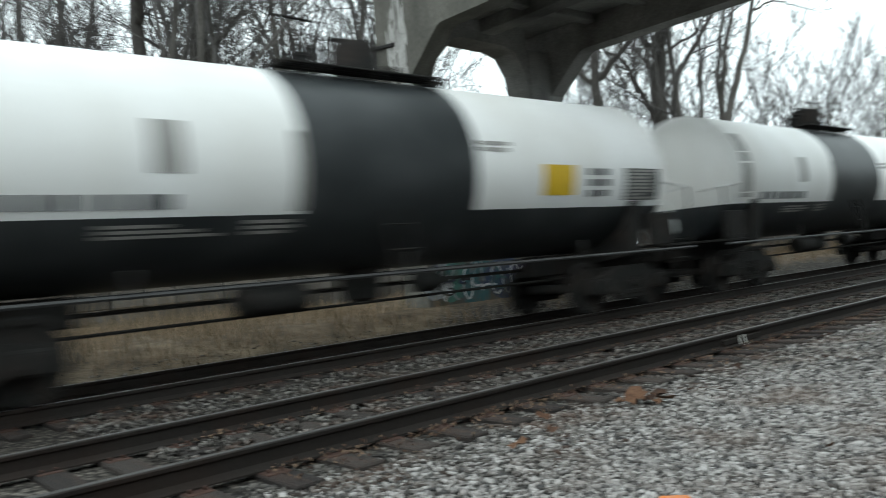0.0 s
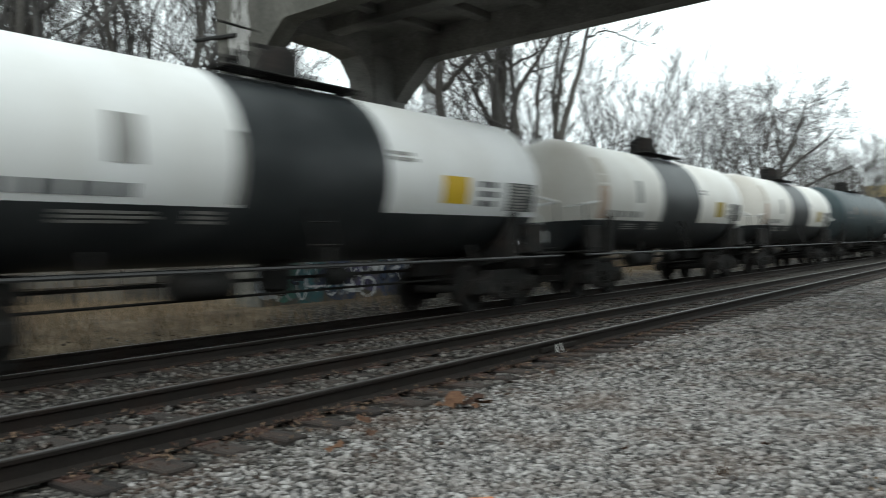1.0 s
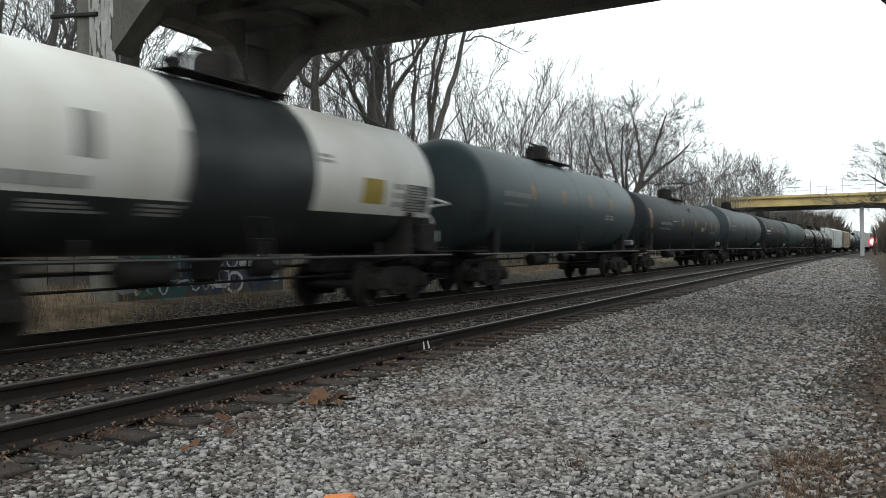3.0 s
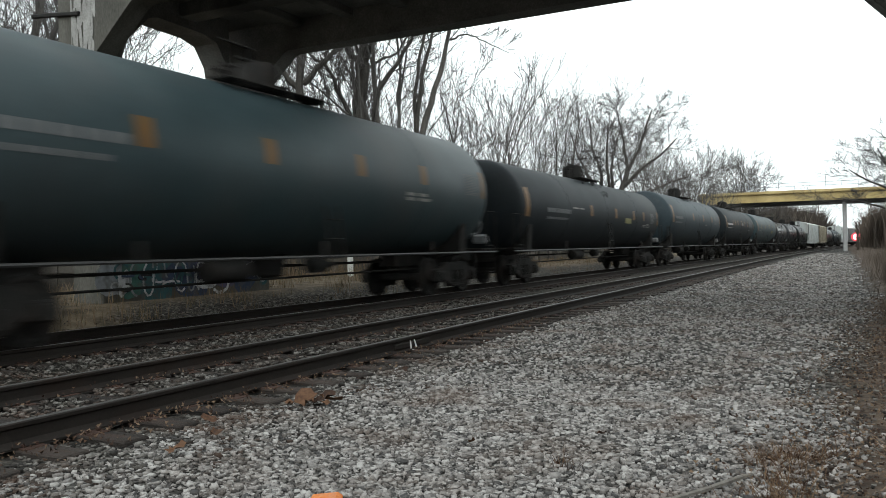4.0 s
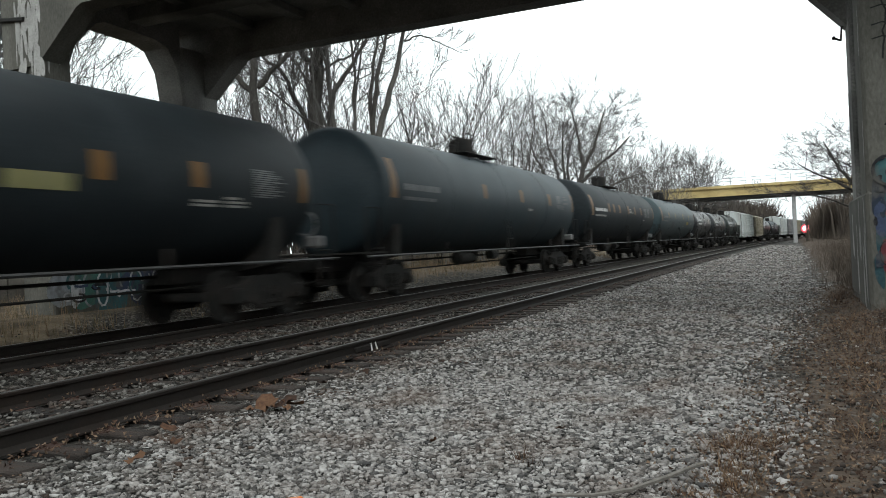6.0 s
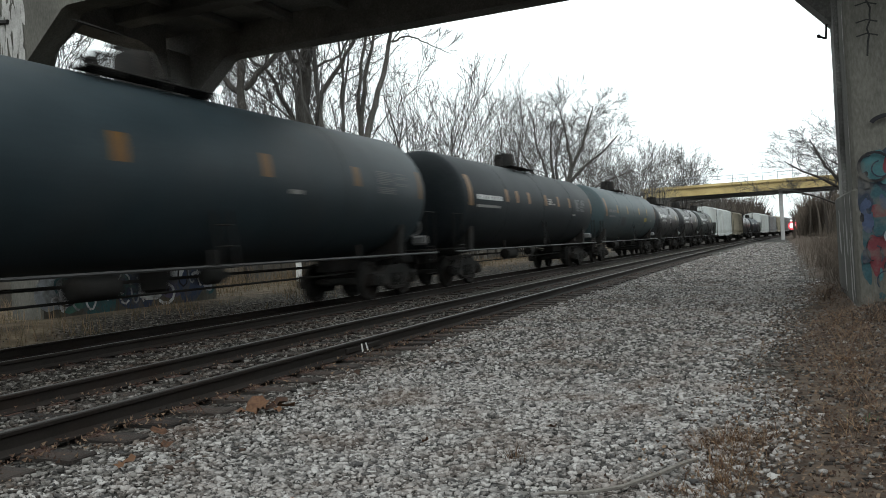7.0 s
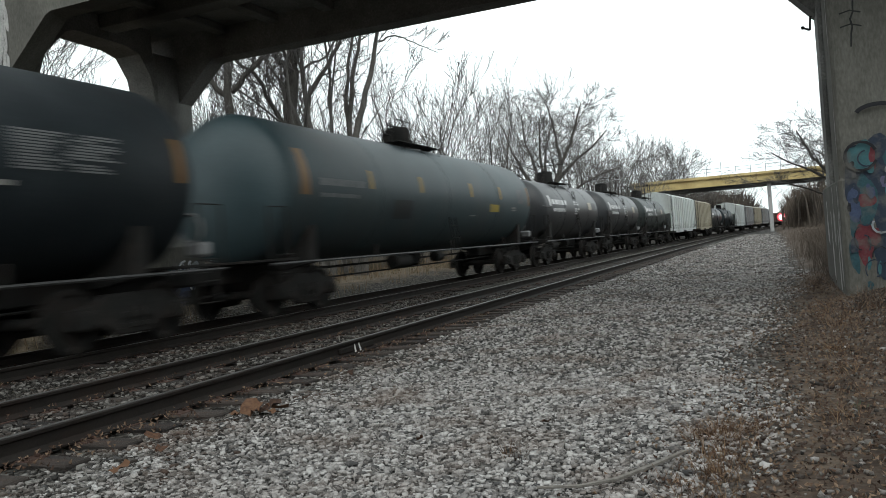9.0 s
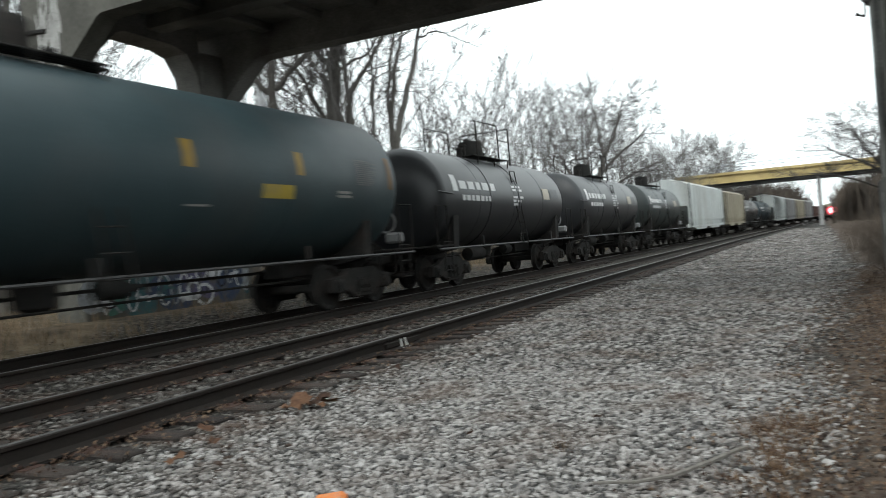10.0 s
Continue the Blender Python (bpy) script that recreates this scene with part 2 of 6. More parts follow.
def ground_material():
    """Ballast, brown leaf-strewn earth and pale dry grass, by where they lie."""
    m = bpy.data.materials.new("ballast_and_earth")
    m.use_nodes = True
    N, L = m.node_tree.nodes, m.node_tree.links
    b = N["Principled BSDF"]
    tc = N.new("ShaderNodeTexCoord")

    def noise_at(scale, detail=4):
        n = N.new("ShaderNodeTexNoise")
        n.inputs["Scale"].default_value, n.inputs["Detail"].default_value = scale, detail
        L.new(tc.outputs["Object"], n.inputs["Vector"])
        return n.outputs[0]

    def ramp_of(src, stops):
        r = N.new("ShaderNodeValToRGB")
        el = r.color_ramp.elements
        el[0].position, el[0].color = stops[0][0], (*stops[0][1], 1)
        el[1].position, el[1].color = stops[-1][0], (*stops[-1][1], 1)
        for p, c in stops[1:-1]:
            e = el.new(p)
            e.color = (*c, 1)
        L.new(src, r.inputs[0])
        return r.outputs[0]

    def math_of(op, a, k, k2=0.0):
        n = N.new("ShaderNodeMath")
        n.operation = op
        for i, q in enumerate((a, k, k2)):
            if isinstance(q, (int, float)):
                n.inputs[i].default_value = q
            else:
                L.new(q, n.inputs[i])
        return n.outputs[0]

    def mix(f, a, c):
        n = N.new("ShaderNodeMixRGB")
        L.new(f, n.inputs[0])
        L.new(a, n.inputs[1])
        L.new(c, n.inputs[2])
        return n.outputs[0]

    def mask(src, a, c):
        n = N.new("ShaderNodeMapRange")
        n.interpolation_type = "SMOOTHSTEP"
        n.inputs["From Min"].default_value, n.inputs["From Max"].default_value = a, c
        L.new(src, n.inputs["Value"])
        return n.outputs[0]

    vor = N.new("ShaderNodeTexVoronoi")
    vor.inputs["Scale"].default_value = 17
    L.new(tc.outputs["Object"], vor.inputs["Vector"])
    sep = N.new("ShaderNodeSeparateColor")
    L.new(vor.outputs["Color"], sep.inputs[0])
    bal = ramp_of(sep.outputs[0], [(0.0, (0.03, 0.029, 0.027)), (0.5, (0.095, 0.09, 0.083)), (1.0, (0.22, 0.212, 0.198))])
    # shade in the gaps between stones, put into the colour by cell distance
    gap_shade = ramp_of(vor.outputs["Distance"], [(0.25, (1, 1, 1)), (0.75, (0.2, 0.2, 0.2))])
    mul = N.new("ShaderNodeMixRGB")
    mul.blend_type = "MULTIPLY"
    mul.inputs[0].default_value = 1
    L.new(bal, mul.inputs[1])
    L.new(gap_shade, mul.inputs[2])
    big = ramp_of(noise_at(0.35), [(0.3, (0.8, 0.78, 0.76)), (0.7, (1.05, 1.05, 1.05))])
    mu2 = N.new("ShaderNodeMixRGB")
    mu2.blend_type = "MULTIPLY"
    mu2.inputs[0].default_value = 1
    L.new(mul.outputs[0], mu2.inputs[1])
    L.new(big, mu2.inputs[2])
    earth = ramp_of(noise_at(3.0, 8), [(0.3, (0.032, 0.022, 0.016)), (0.5, (0.068, 0.049, 0.037)), (0.72, (0.12, 0.092, 0.069))])
    grass = ramp_of(noise_at(2.2, 8), [(0.3, (0.045, 0.034, 0.023)), (0.5, (0.095, 0.073, 0.048)), (0.7, (0.155, 0.12, 0.08))])
    xyz = N.new("ShaderNodeSeparateXYZ")
    L.new(tc.outputs["Object"], xyz.inputs[0])
    wob = math_of("MULTIPLY_ADD", noise_at(0.9, 6), 1.6, -0.8)
    xw = math_of("ADD", xyz.outputs[0], wob)
    # the earth's edge leans away from the track with the distance
    xe = math_of("MULTIPLY_ADD", math_of("MINIMUM", xyz.outputs[1], 20.0), -0.06, xw)
    # darker, browner tone from the near track leftwards
    track_tone = N.new("ShaderNodeMixRGB")
    track_tone.blend_type = "MULTIPLY"
    track_tone.inputs[2].default_value = (0.8, 0.75, 0.7, 1)
    L.new(mask(math_of("MULTIPLY", xw, -1.0), 4.4, 5.0), track_tone.inputs[0])
    L.new(mu2.outputs[0], track_tone.inputs[1])
    c = mix(mask(xe, -0.8, -0.2), track_tone.outputs[0], earth)
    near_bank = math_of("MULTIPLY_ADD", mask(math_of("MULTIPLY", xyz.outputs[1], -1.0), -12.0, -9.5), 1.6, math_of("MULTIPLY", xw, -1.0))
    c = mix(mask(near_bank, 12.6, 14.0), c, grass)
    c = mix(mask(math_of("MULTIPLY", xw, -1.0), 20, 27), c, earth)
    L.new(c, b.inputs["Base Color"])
    b.inputs["Roughness"].default_value = 0.95
    b.inputs["Specular IOR Level"].default_value = 0.2
    bp = N.new("ShaderNodeBump")
    bp.inputs["Strength"].default_value, bp.inputs["Distance"].default_value = 0.8, 0.03
    inv = math_of("SUBTRACT", 1.0, vor.outputs["Distance"])
    L.new(inv, bp.inputs["Height"])
    L.new(bp.outputs[0], b.inputs["Normal"])
    return m


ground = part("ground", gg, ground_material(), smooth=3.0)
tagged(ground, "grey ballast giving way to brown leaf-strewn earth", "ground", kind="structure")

# ---- the two tracks ----
X_NEAR, X_TRAIN, GAUGE, RAIL_TOP = -5.81, -9.825, 1.505, 0.2


def rail_profile():
    half = [(0.075, 0.0), (0.075, 0.012), (0.03, 0.03), (0.009, 0.045), (0.009, 0.125), (0.033, 0.14), (0.036, 0.165), (0.028, 0.173)]
    return half + [(-a, b) for a, b in reversed(half)]


RAIL_Y = [-60.0, 0.0, 15.0] + [15.0 + 7.0 * i for i in range(1, 36)] + [300.0, 400.0, 600.0, 900.0]


def make_track(xc, label, y_ties):
    track = tagged(new("railway_track"), label, "railway track", kind="structure")
    track.location = (xc, 0, 0)
    z0 = RAIL_TOP - 0.178
    for s in (-1, 1):
        g = Geo().sweep([(a + s * GAUGE / 2, b + z0) for a, b in rail_profile()], RAIL_Y)
        rail = part("rail", g, RAIL, track)
        h = Geo().sweep([(s * GAUGE / 2 + a, b + z0) for a, b in ((-0.026, 0.1735), (0.026, 0.1735), (0.022, 0.1775), (-0.022, 0.1775))], RAIL_Y)
        part("rail_head", h, HEAD, rail, "worn bright running surface")
    tie_g = Geo().box(-1.32, 1.32, -0.11, 0.11, -0.17, 0.02, 0.012)
    tie_me = to_mesh("tie", tie_g, TIE)
    pg = Geo()
    for s in (-1, 1):
        x = s * GAUGE / 2
        pg.box(x - 0.18, x + 0.18, -0.09, 0.09, 0.008, 0.026, 0.004)
        for dx in (-0.105, 0.105):
            for dy in (-0.05, 0.05):
                pg.box(x + dx - 0.013, x + dx + 0.013, dy - 0.013, dy + 0.013, 0.026, 0.048, 0.004)
    plate_me = to_mesh("tie_plate", pg, RUST)
    for y in y_ties:
        t = part("tie", tie_me, None, track)
        t.matrix_basis = pose(rnd.uniform(-0.07, 0.07) + float(bend(y)[0]), y + rnd.uniform(-0.03, 0.03), rnd.uniform(-0.006, 0.004), 0, 0, rnd.uniform(-1.2, 1.2))
        if y < 30:
            part("tie_plate", plate_me, None, t)
    return track


near_track = make_track(X_NEAR, "empty railway track of rusty steel rails on dark timber ties", [0.05 + 0.495 * i for i in range(-4, 110)])
train_track = make_track(X_TRAIN, "railway track under the passing freight train, bedded in ballast", [0.3 + 0.5 * i for i in range(-2, 70)])
# bolted joint with two white paint marks on the near rail
joint = part("joint_bar", Geo().box(0.76, 0.80, 8.5, 9.4, 0.06, 0.13, 0.01), RAIL, near_track, "bolted steel joint bar")
WHITE = mat("white_paint", [(0.6, 0.6, 0.58), (0.8, 0.8, 0.78)], 0.6, scale=9)
mk = Geo()
for y, l in ((8.86, 0.0), (9.0, 0.03)):
    mk.add([(0.804, y, 0.03), (0.804, y + 0.05, 0.03), (0.806, y + 0.01 - l, 0.15), (0.806, y - 0.02 - l, 0.15)], [(0, 1, 2, 3)])
    mk.add([(0.835, y, 0.03), (0.835, y + 0.06, 0.03), (0.804, y + 0.05, 0.035), (0.804, y, 0.035)], [(0, 1, 2, 3)])
part("paint_mark", mk, WHITE, near_track, "white paint marks on the rail")


# ---- ballast stones ----
def stones(name, n, xr, yr, size, material, label, power=1.0, sink=0.25, keep=None, lift=None):
    bv = np.array([(a, c, d) for a in (-1, 1) for c in (-1, 1) for d in (-1, 1)], float) * 0.72
    bf = np.array([(0, 1, 3), (0, 3, 2), (4, 6, 7), (4, 7, 5), (0, 4, 5), (0, 5, 1), (2, 3, 7), (2, 7, 6), (0, 2, 6), (0, 6, 4), (1, 5, 7), (1, 7, 3)])
    x = nrs.uniform(xr[0], xr[1], n)
    y = yr[0] + (yr[1] - yr[0]) * nrs.uniform(0, 1, n) ** power
    if keep is not None:
        k = keep(x, y)
        x, y = x[k], y[k]
        n = len(x)
    s = size * np.minimum(np.exp(nrs.normal(0, 0.28, n)), 1.6)
    sc = np.stack([s * nrs.uniform(0.75, 1.4, n), s * nrs.uniform(0.6, 1.05, n), s * nrs.uniform(0.35, 0.7, n)], 1)
    v = bv[None] * (1 + nrs.uniform(-0.5, 0.38, (n, 8, 3))) * sc[:, None]
    a, b = nrs.uniform(0, 6.283, n), nrs.normal(0, 0.42, n)
    ca, sa, cb, sb = np.cos(a)[:, None], np.sin(a)[:, None], np.cos(b)[:, None], np.sin(b)[:, None]
    vy, vz = v[..., 1] * cb - v[..., 2] * sb, v[..., 1] * sb + v[..., 2] * cb
    vx, vy = v[..., 0] * ca - vy * sa, v[..., 0] * sa + vy * ca
    z = ground_z(x, y) + sc[:, 2] * (1 - 2 * sink) * nrs.uniform(0.2, 1.6, n) + (0 if lift is None else lift(x))
    x = x + bend(y)[0]
    co = np.stack([vx + x[:, None], vy + y[:, None], vz + z[:, None]], 2).reshape(-1, 3)
    fa = (bf[None] + 8 * np.arange(n)[:, None, None]).reshape(-1)
    me = bpy.data.meshes.new(name)
    me.vertices.add(len(co))
    me.vertices.foreach_set("co", co.ravel())
    me.loops.add(len(fa))
    me.loops.foreach_set("vertex_index", fa.astype(np.int32))
    me.polygons.add(len(fa) // 3)
    me.polygons.foreach_set("loop_start", np.arange(0, len(fa), 3, dtype=np.int32))
    me.update(calc_edges=True)
    me.materials.append(material)
    return tagged(new(name, me), label, "ballast", kind="stuff")


def off_rails(x, y):
    k = ~((x < -11.25) & (y < 10.5) & (nrs.uniform(0, 1, len(x)) < 0.85))
    for xc in (X_NEAR, X_TRAIN):
        for s in (-1, 1):
            k &= abs(x - xc - s * GAUGE / 2) > 0.14
        tie_x = abs(x - xc) < 1.3
        step, first = (0.495, 0.05) if xc == X_NEAR else (0.5, 0.3)
        ph = abs(((y - first) / step + 0.5) % 1 - 0.5) * step
        inside = abs(x - xc) < 0.62
        k &= ~(tie_x & (ph < 0.12) & (nrs.uniform(0, 1, len(x)) < np.where(inside, 0.6, 0.85)))
    return k


def crib_lift(x):
    """Ballast heaped over the ties between the rails and between the tracks."""
    return np.where(abs(x - X_NEAR) < 0.64, 0.042, np.where(abs(x - X_TRAIN) < 0.64, 0.03, np.where((x > -8.9) & (x < -6.75), 0.03, 0.0)))


def on_ballast(x, y):
    edge = 0.046 * np.minimum(y, 20) - 0.58 + 0.14 * np.sin(y * 1.3) + 0.12 * np.sin(y * 0.37 + 1)
    dirty = (y < 9) & (nrs.uniform(0, 1, len(x)) > np.clip((x + 4.75) / 1.3, 0.1, 1))
    return ~dirty & (nrs.uniform(0, 1, len(x)) < np.clip(1 - (x - edge + 0.3) / 0.7, 0.012, 1))


stones("foreground_ballast", 50000, (-4.62, 0.9), (1.8, 7.5), 0.0185, STONE, "loose angular grey crushed stone on the ground", 1.0, keep=on_ballast)
stones("edge_ballast", 8500, (-4.72, -3.4), (1.8, 9.0), 0.0185, RUSTSTONE, "dirty brown crushed stone along the tie ends", keep=lambda x, y: nrs.uniform(0, 1, len(x)) > np.clip((x + 4.75) / 1.3, 0, 1))
stones("open_ballast", 30000, (-4.6, 1.2), (7.5, 22), 0.0205, STONE, "loose angular grey crushed stone beside the track", 1.25, keep=on_ballast)
stones("far_ballast", 14000, (-4.36, 1.6), (22, 46), 0.028, STONE, "grey crushed stone farther along the track", 1.3, keep=on_ballast)
stones("distant_ballast", 9000, (-4.3, 1.9), (46, 100), 0.048, STONE, "grey crushed stone fading far along the track", 1.2, keep=on_ballast)
stones("rear_ballast", 11000, (-4.6, 0.3), (-6, 1.8), 0.025, STONE, "loose grey crushed stone where the camera stands", keep=on_ballast)
stones("earth_gravel", 3500, (-0.5, 1.6), (3, 13), 0.017, RUSTSTONE, "dark gravel trodden into the earth")
stones("track_ballast", 31000, (-12.6, -4.3), (2.2, 20), 0.021, RUSTSTONE, "rust-stained crushed stone between the rails", 1.2, keep=off_rails, lift=crib_lift)

# ---- the overpass: an old concrete bridge square across the tracks ----
Y_NEAR, Y_FAR, Z_SOFFIT = 11.4, 16.8, 6.5
X_BENT_L, X_BENT_R = -13.9, 1.05
overpass = tagged(new("overpass"), "old weathered concrete road overpass with flared columns, stained and spalled", "bridge", kind="structure")
# stained concrete for shaded parts, base colour paler than CONC to lift the shade
UNDER = mat("stained_concrete_shade_lift", [(0.1, 0.1, 0.093), (0.19, 0.187, 0.175), (0.33, 0.323, 0.303)], 0.95, scale=1.2, fine=25, bump=0.6, dist=0.02,
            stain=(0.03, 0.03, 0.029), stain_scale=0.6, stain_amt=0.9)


# edge girders with haunches at both piers
XL, XR, ZS = X_BENT_L, X_BENT_R, Z_SOFFIT
girder = [(XL - 1.0, ZS - 1.05), (XL, ZS - 1.05), (XL + 1.15, ZS - 0.06), (XL + 1.3, ZS), (XR - 1.35, ZS), (XR - 1.2, ZS - 0.07),
          (XR, ZS - 1.42), (XR + 1.5, ZS - 1.42), (XR + 2.9, ZS), (XR + 12, ZS), (XR + 12, ZS + 1.5), (XL - 1.0, ZS + 1.5)]
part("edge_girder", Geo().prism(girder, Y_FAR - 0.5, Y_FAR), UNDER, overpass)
part("edge_girder", Geo().prism(girder, Y_NEAR, Y_NEAR + 0.5), CONC, overpass)
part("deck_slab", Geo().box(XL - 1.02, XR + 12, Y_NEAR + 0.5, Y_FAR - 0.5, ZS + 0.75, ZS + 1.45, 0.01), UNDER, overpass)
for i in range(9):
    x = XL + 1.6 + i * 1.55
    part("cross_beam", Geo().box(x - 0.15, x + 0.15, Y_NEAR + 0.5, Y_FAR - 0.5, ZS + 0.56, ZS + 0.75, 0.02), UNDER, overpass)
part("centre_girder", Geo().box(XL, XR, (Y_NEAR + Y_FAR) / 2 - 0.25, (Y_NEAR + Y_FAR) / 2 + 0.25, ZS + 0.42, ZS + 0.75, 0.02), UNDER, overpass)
for y in (Y_NEAR - 0.12, Y_FAR - 0.13):
    part("parapet", Geo().box(XL - 1.02, XR + 12, y, y + 0.25, ZS + 1.5, ZS + 2.4, 0.03), CONC, overpass)
    part("coping", Geo().box(XL - 1.02, XR + 12, y - 0.08, y + 0.33, ZS + 1.42, ZS + 1.5, 0.02), CONC, overpass)


def bent(xl, xr, yn, ys, side):
    """Two columns joined by a low crash wall and an arched cap beam."""
    zt = ZS - 1.05
    for y0, y1 in ((yn, yn + 0.7), (Y_FAR - 1.3, Y_FAR)):
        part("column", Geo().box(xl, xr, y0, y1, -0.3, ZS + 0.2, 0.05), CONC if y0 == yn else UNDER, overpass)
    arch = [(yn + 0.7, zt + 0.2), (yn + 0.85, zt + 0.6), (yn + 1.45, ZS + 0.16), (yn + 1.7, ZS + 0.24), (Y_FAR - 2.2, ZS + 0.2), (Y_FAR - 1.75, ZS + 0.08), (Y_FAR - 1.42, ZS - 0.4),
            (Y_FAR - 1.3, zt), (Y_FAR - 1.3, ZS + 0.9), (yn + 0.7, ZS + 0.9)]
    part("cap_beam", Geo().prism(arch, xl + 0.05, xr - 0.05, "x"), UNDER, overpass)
    part("crash_wall", Geo().box(xl - 0.02, xr + 0.02, yn - 0.02, Y_FAR + 0.02, -0.3, 1.86, 0.04), CONC, overpass)


bent(X_BENT_L - 0.75, X_BENT_L + 0.1, Y_NEAR + 0.05, 0, -1)
# right pier: thicker, its face nearer to the middle of the deck
yn_r = 13.0
part("column", Geo().box(1.0, 2.7, yn_r, yn_r + 1.0, -0.3, ZS + 0.2, 0.05), CONC, overpass, "grey concrete column with a long crack")
part("column", Geo().box(1.06, 2.7, Y_FAR - 0.9, Y_FAR, -0.3, ZS + 0.2, 0.05), UNDER, overpass)
part("crash_wall", Geo().box(0.98, 2.72, yn_r - 0.03, Y_FAR + 0.02, -0.3, 1.86, 0.05), CONC, overpass, "pale flaking concrete wall with graffiti")
part("cap_beam", Geo().prism([(yn_r + 1.0, ZS - 0.9), (yn_r + 1.9, ZS), (Y_FAR - 1.7, ZS), (Y_FAR - 0.9, ZS - 0.9), (Y_FAR - 0.9, ZS + 0.8), (yn_r + 1.0, ZS + 0.8)], 1.08, 2.65, "x"), UNDER, overpass)
part("cap_beam", Geo().box(1.08, 2.65, Y_NEAR + 0.5, yn_r, ZS, ZS + 0.75, 0.03), UNDER, overpass)
for i, (y, z, ry, rz) in enumerate(((13.3, 1.0, 0.1, 0.8), (13.7, 0.6, 0.12, 0.5), (14.3, 1.3, 0.1, 0.5), (14.9, 0.8, 0.14, 0.6), (15.8, 1.2, 0.2, 0.4))):
    part("flaking_patch", Geo().add([(0.974, y + a, z + c) for a, c in ((-ry, -rz), (ry * 0.6, -rz * 0.8), (ry, -rz * 0.1), (ry * 0.3, rz * 0.5), (ry * 0.6, rz), (-ry * 0.5, rz * 0.9), (-ry * 0.2, rz * 0.2), (-ry * 0.9, -rz * 0.2))],
                                   [tuple(range(8))]), CONCW, overpass)
for i, (y, z, ry, rz) in enumerate(((13.06, 2.6, 0.03, 0.7), (13.14, 4.2, 0.035, 0.8), (13.1, 1.3, 0.03, 0.55), (13.4, 1.0, 0.05, 0.6), (14.1, 1.1, 0.05, 0.5), (16.7, 3.4, 0.05, 1.2), (16.65, 1.9, 0.06, 0.5))):
    part("flaking_patch", Geo().add([(0.972 if z < 1.5 else (0.994 if y < 15 else 1.054), y + ry * math.cos(a * 0.52) * (1 + 0.3 * math.sin(a * 2.3 + i)), z + rz * 0.5 * math.sin(a * 0.52) * (1 + 0.15 * math.sin(a * 1.7 + i))) for a in range(12)],
                                   [tuple(range(12))]), CONCW, overpass)
# bare wall behind the upper part of the pier
part("infill_wall", Geo().box(2.1, 2.5, yn_r + 1.0, Y_FAR - 0.9, 1.86, ZS - 0.9, 0.02), UNDER, overpass)


def blotch(cx, cy, rx, ry, seed, n=22, rough=0.25):
    q = random.Random(seed)
    ph = [q.uniform(0, 6.28) for _ in range(5)]
    pts = []
    for i in range(n):
        a = 2 * math.pi * i / n
        k = 1 + rough * sum(math.sin((j + 2) * a + ph[j]) / (j + 1.3) for j in range(5))
        pts.append((cx + rx * k * math.cos(a), cy + ry * k * math.sin(a)))
    return pts


def flat_face(pts, put):
    return Geo().add([put(a, b) for a, b in pts], [tuple(range(len(pts)))])


def stroke(pts, w, put):
    g = Geo()
    n = len(pts)
    vs = []
    for i, (a, b) in enumerate(pts):
        a0, b0 = pts[max(i - 1, 0)]
        a1, b1 = pts[min(i + 1, n - 1)]
        l = math.hypot(a1 - a0, b1 - b0) or 1
        nxx, nyy = -(b1 - b0) / l * w / 2, (a1 - a0) / l * w / 2
        vs += [put(a + nxx, b + nyy), put(a - nxx, b - nyy)]
    g.add(vs, [(2 * i, 2 * i + 1, 2 * i + 3, 2 * i + 2) for i in range(n - 1)])
    return g


# spalled white patches on the near column and fascia across the tracks
q = random.Random(404)
for i in range(26):
    x, z, rz = q.uniform(-14.5, -13.82), q.uniform(5.3, 7.2), q.uniform(0.15, 0.6)
    part("spalled_patch", flat_face(blotch(x, z, q.uniform(0.02, 0.085), rz, 3 + i, 30, 0.55), lambda a, b: (a, Y_NEAR - 0.004 - 0.0007 * i, b)), CONCW, overpass)
for i in range(5):
    part("spalled_patch", flat_face(blotch(q.uniform(11.55, 12.0), q.uniform(5.7, 6.5), q.uniform(0.02, 0.06), q.uniform(0.15, 0.45), 15 + i, 30, 0.5), lambda a, b: (X_BENT_L + 0.104 + 0.0007 * i, a, b)), CONCW, overpass)
IRON = mat("dark_iron", [(0.012, 0.012, 0.012), (0.03, 0.028, 0.026)], 0.7, 0.4, scale=20)
part("drain_pipe", Geo().tube([(-15.6, 11.3, 6.55), (-14.95, 11.35, 6.5), (-14.2, 11.36, 6.42)], 0.05, 6), IRON, overpass)
part("bracket", Geo().tube([(0.97, 16.6, 4.86), (0.99, 16.6, 5.12), (1.1, 16.6, 5.1)], 0.02, 6), IRON, overpass)
part("bracket", Geo().box(0.82, 0.88, 16.55, 16.62, 4.89, 4.95, 0.015).tube([(0.86, 16.6, 4.92), (0.97, 16.6, 4.86)], 0.02, 6), IRON, overpass)
# crack on the pier's face
CRACK = mat("crack", [(0.01, 0.01, 0.01), (0.03, 0.03, 0.03)], 1.0, bump=0)
q = random.Random(4)
part("crack", stroke([(1.32 + q.uniform(-0.04, 0.04), 5.05 - 0.1 * i) for i in range(14)], 0.025, lambda a, b: (a, yn_r - 0.004, b)), CRACK, overpass)
for z in (5.0, 4.75, 4.5, 4.25, 4.05):
    part("crack", stroke([(1.16, z), (1.3, z + 0.03), (1.44, z - 0.02)], 0.02, lambda a, b: (a, yn_r - 0.005, b)), CRACK, overpass)


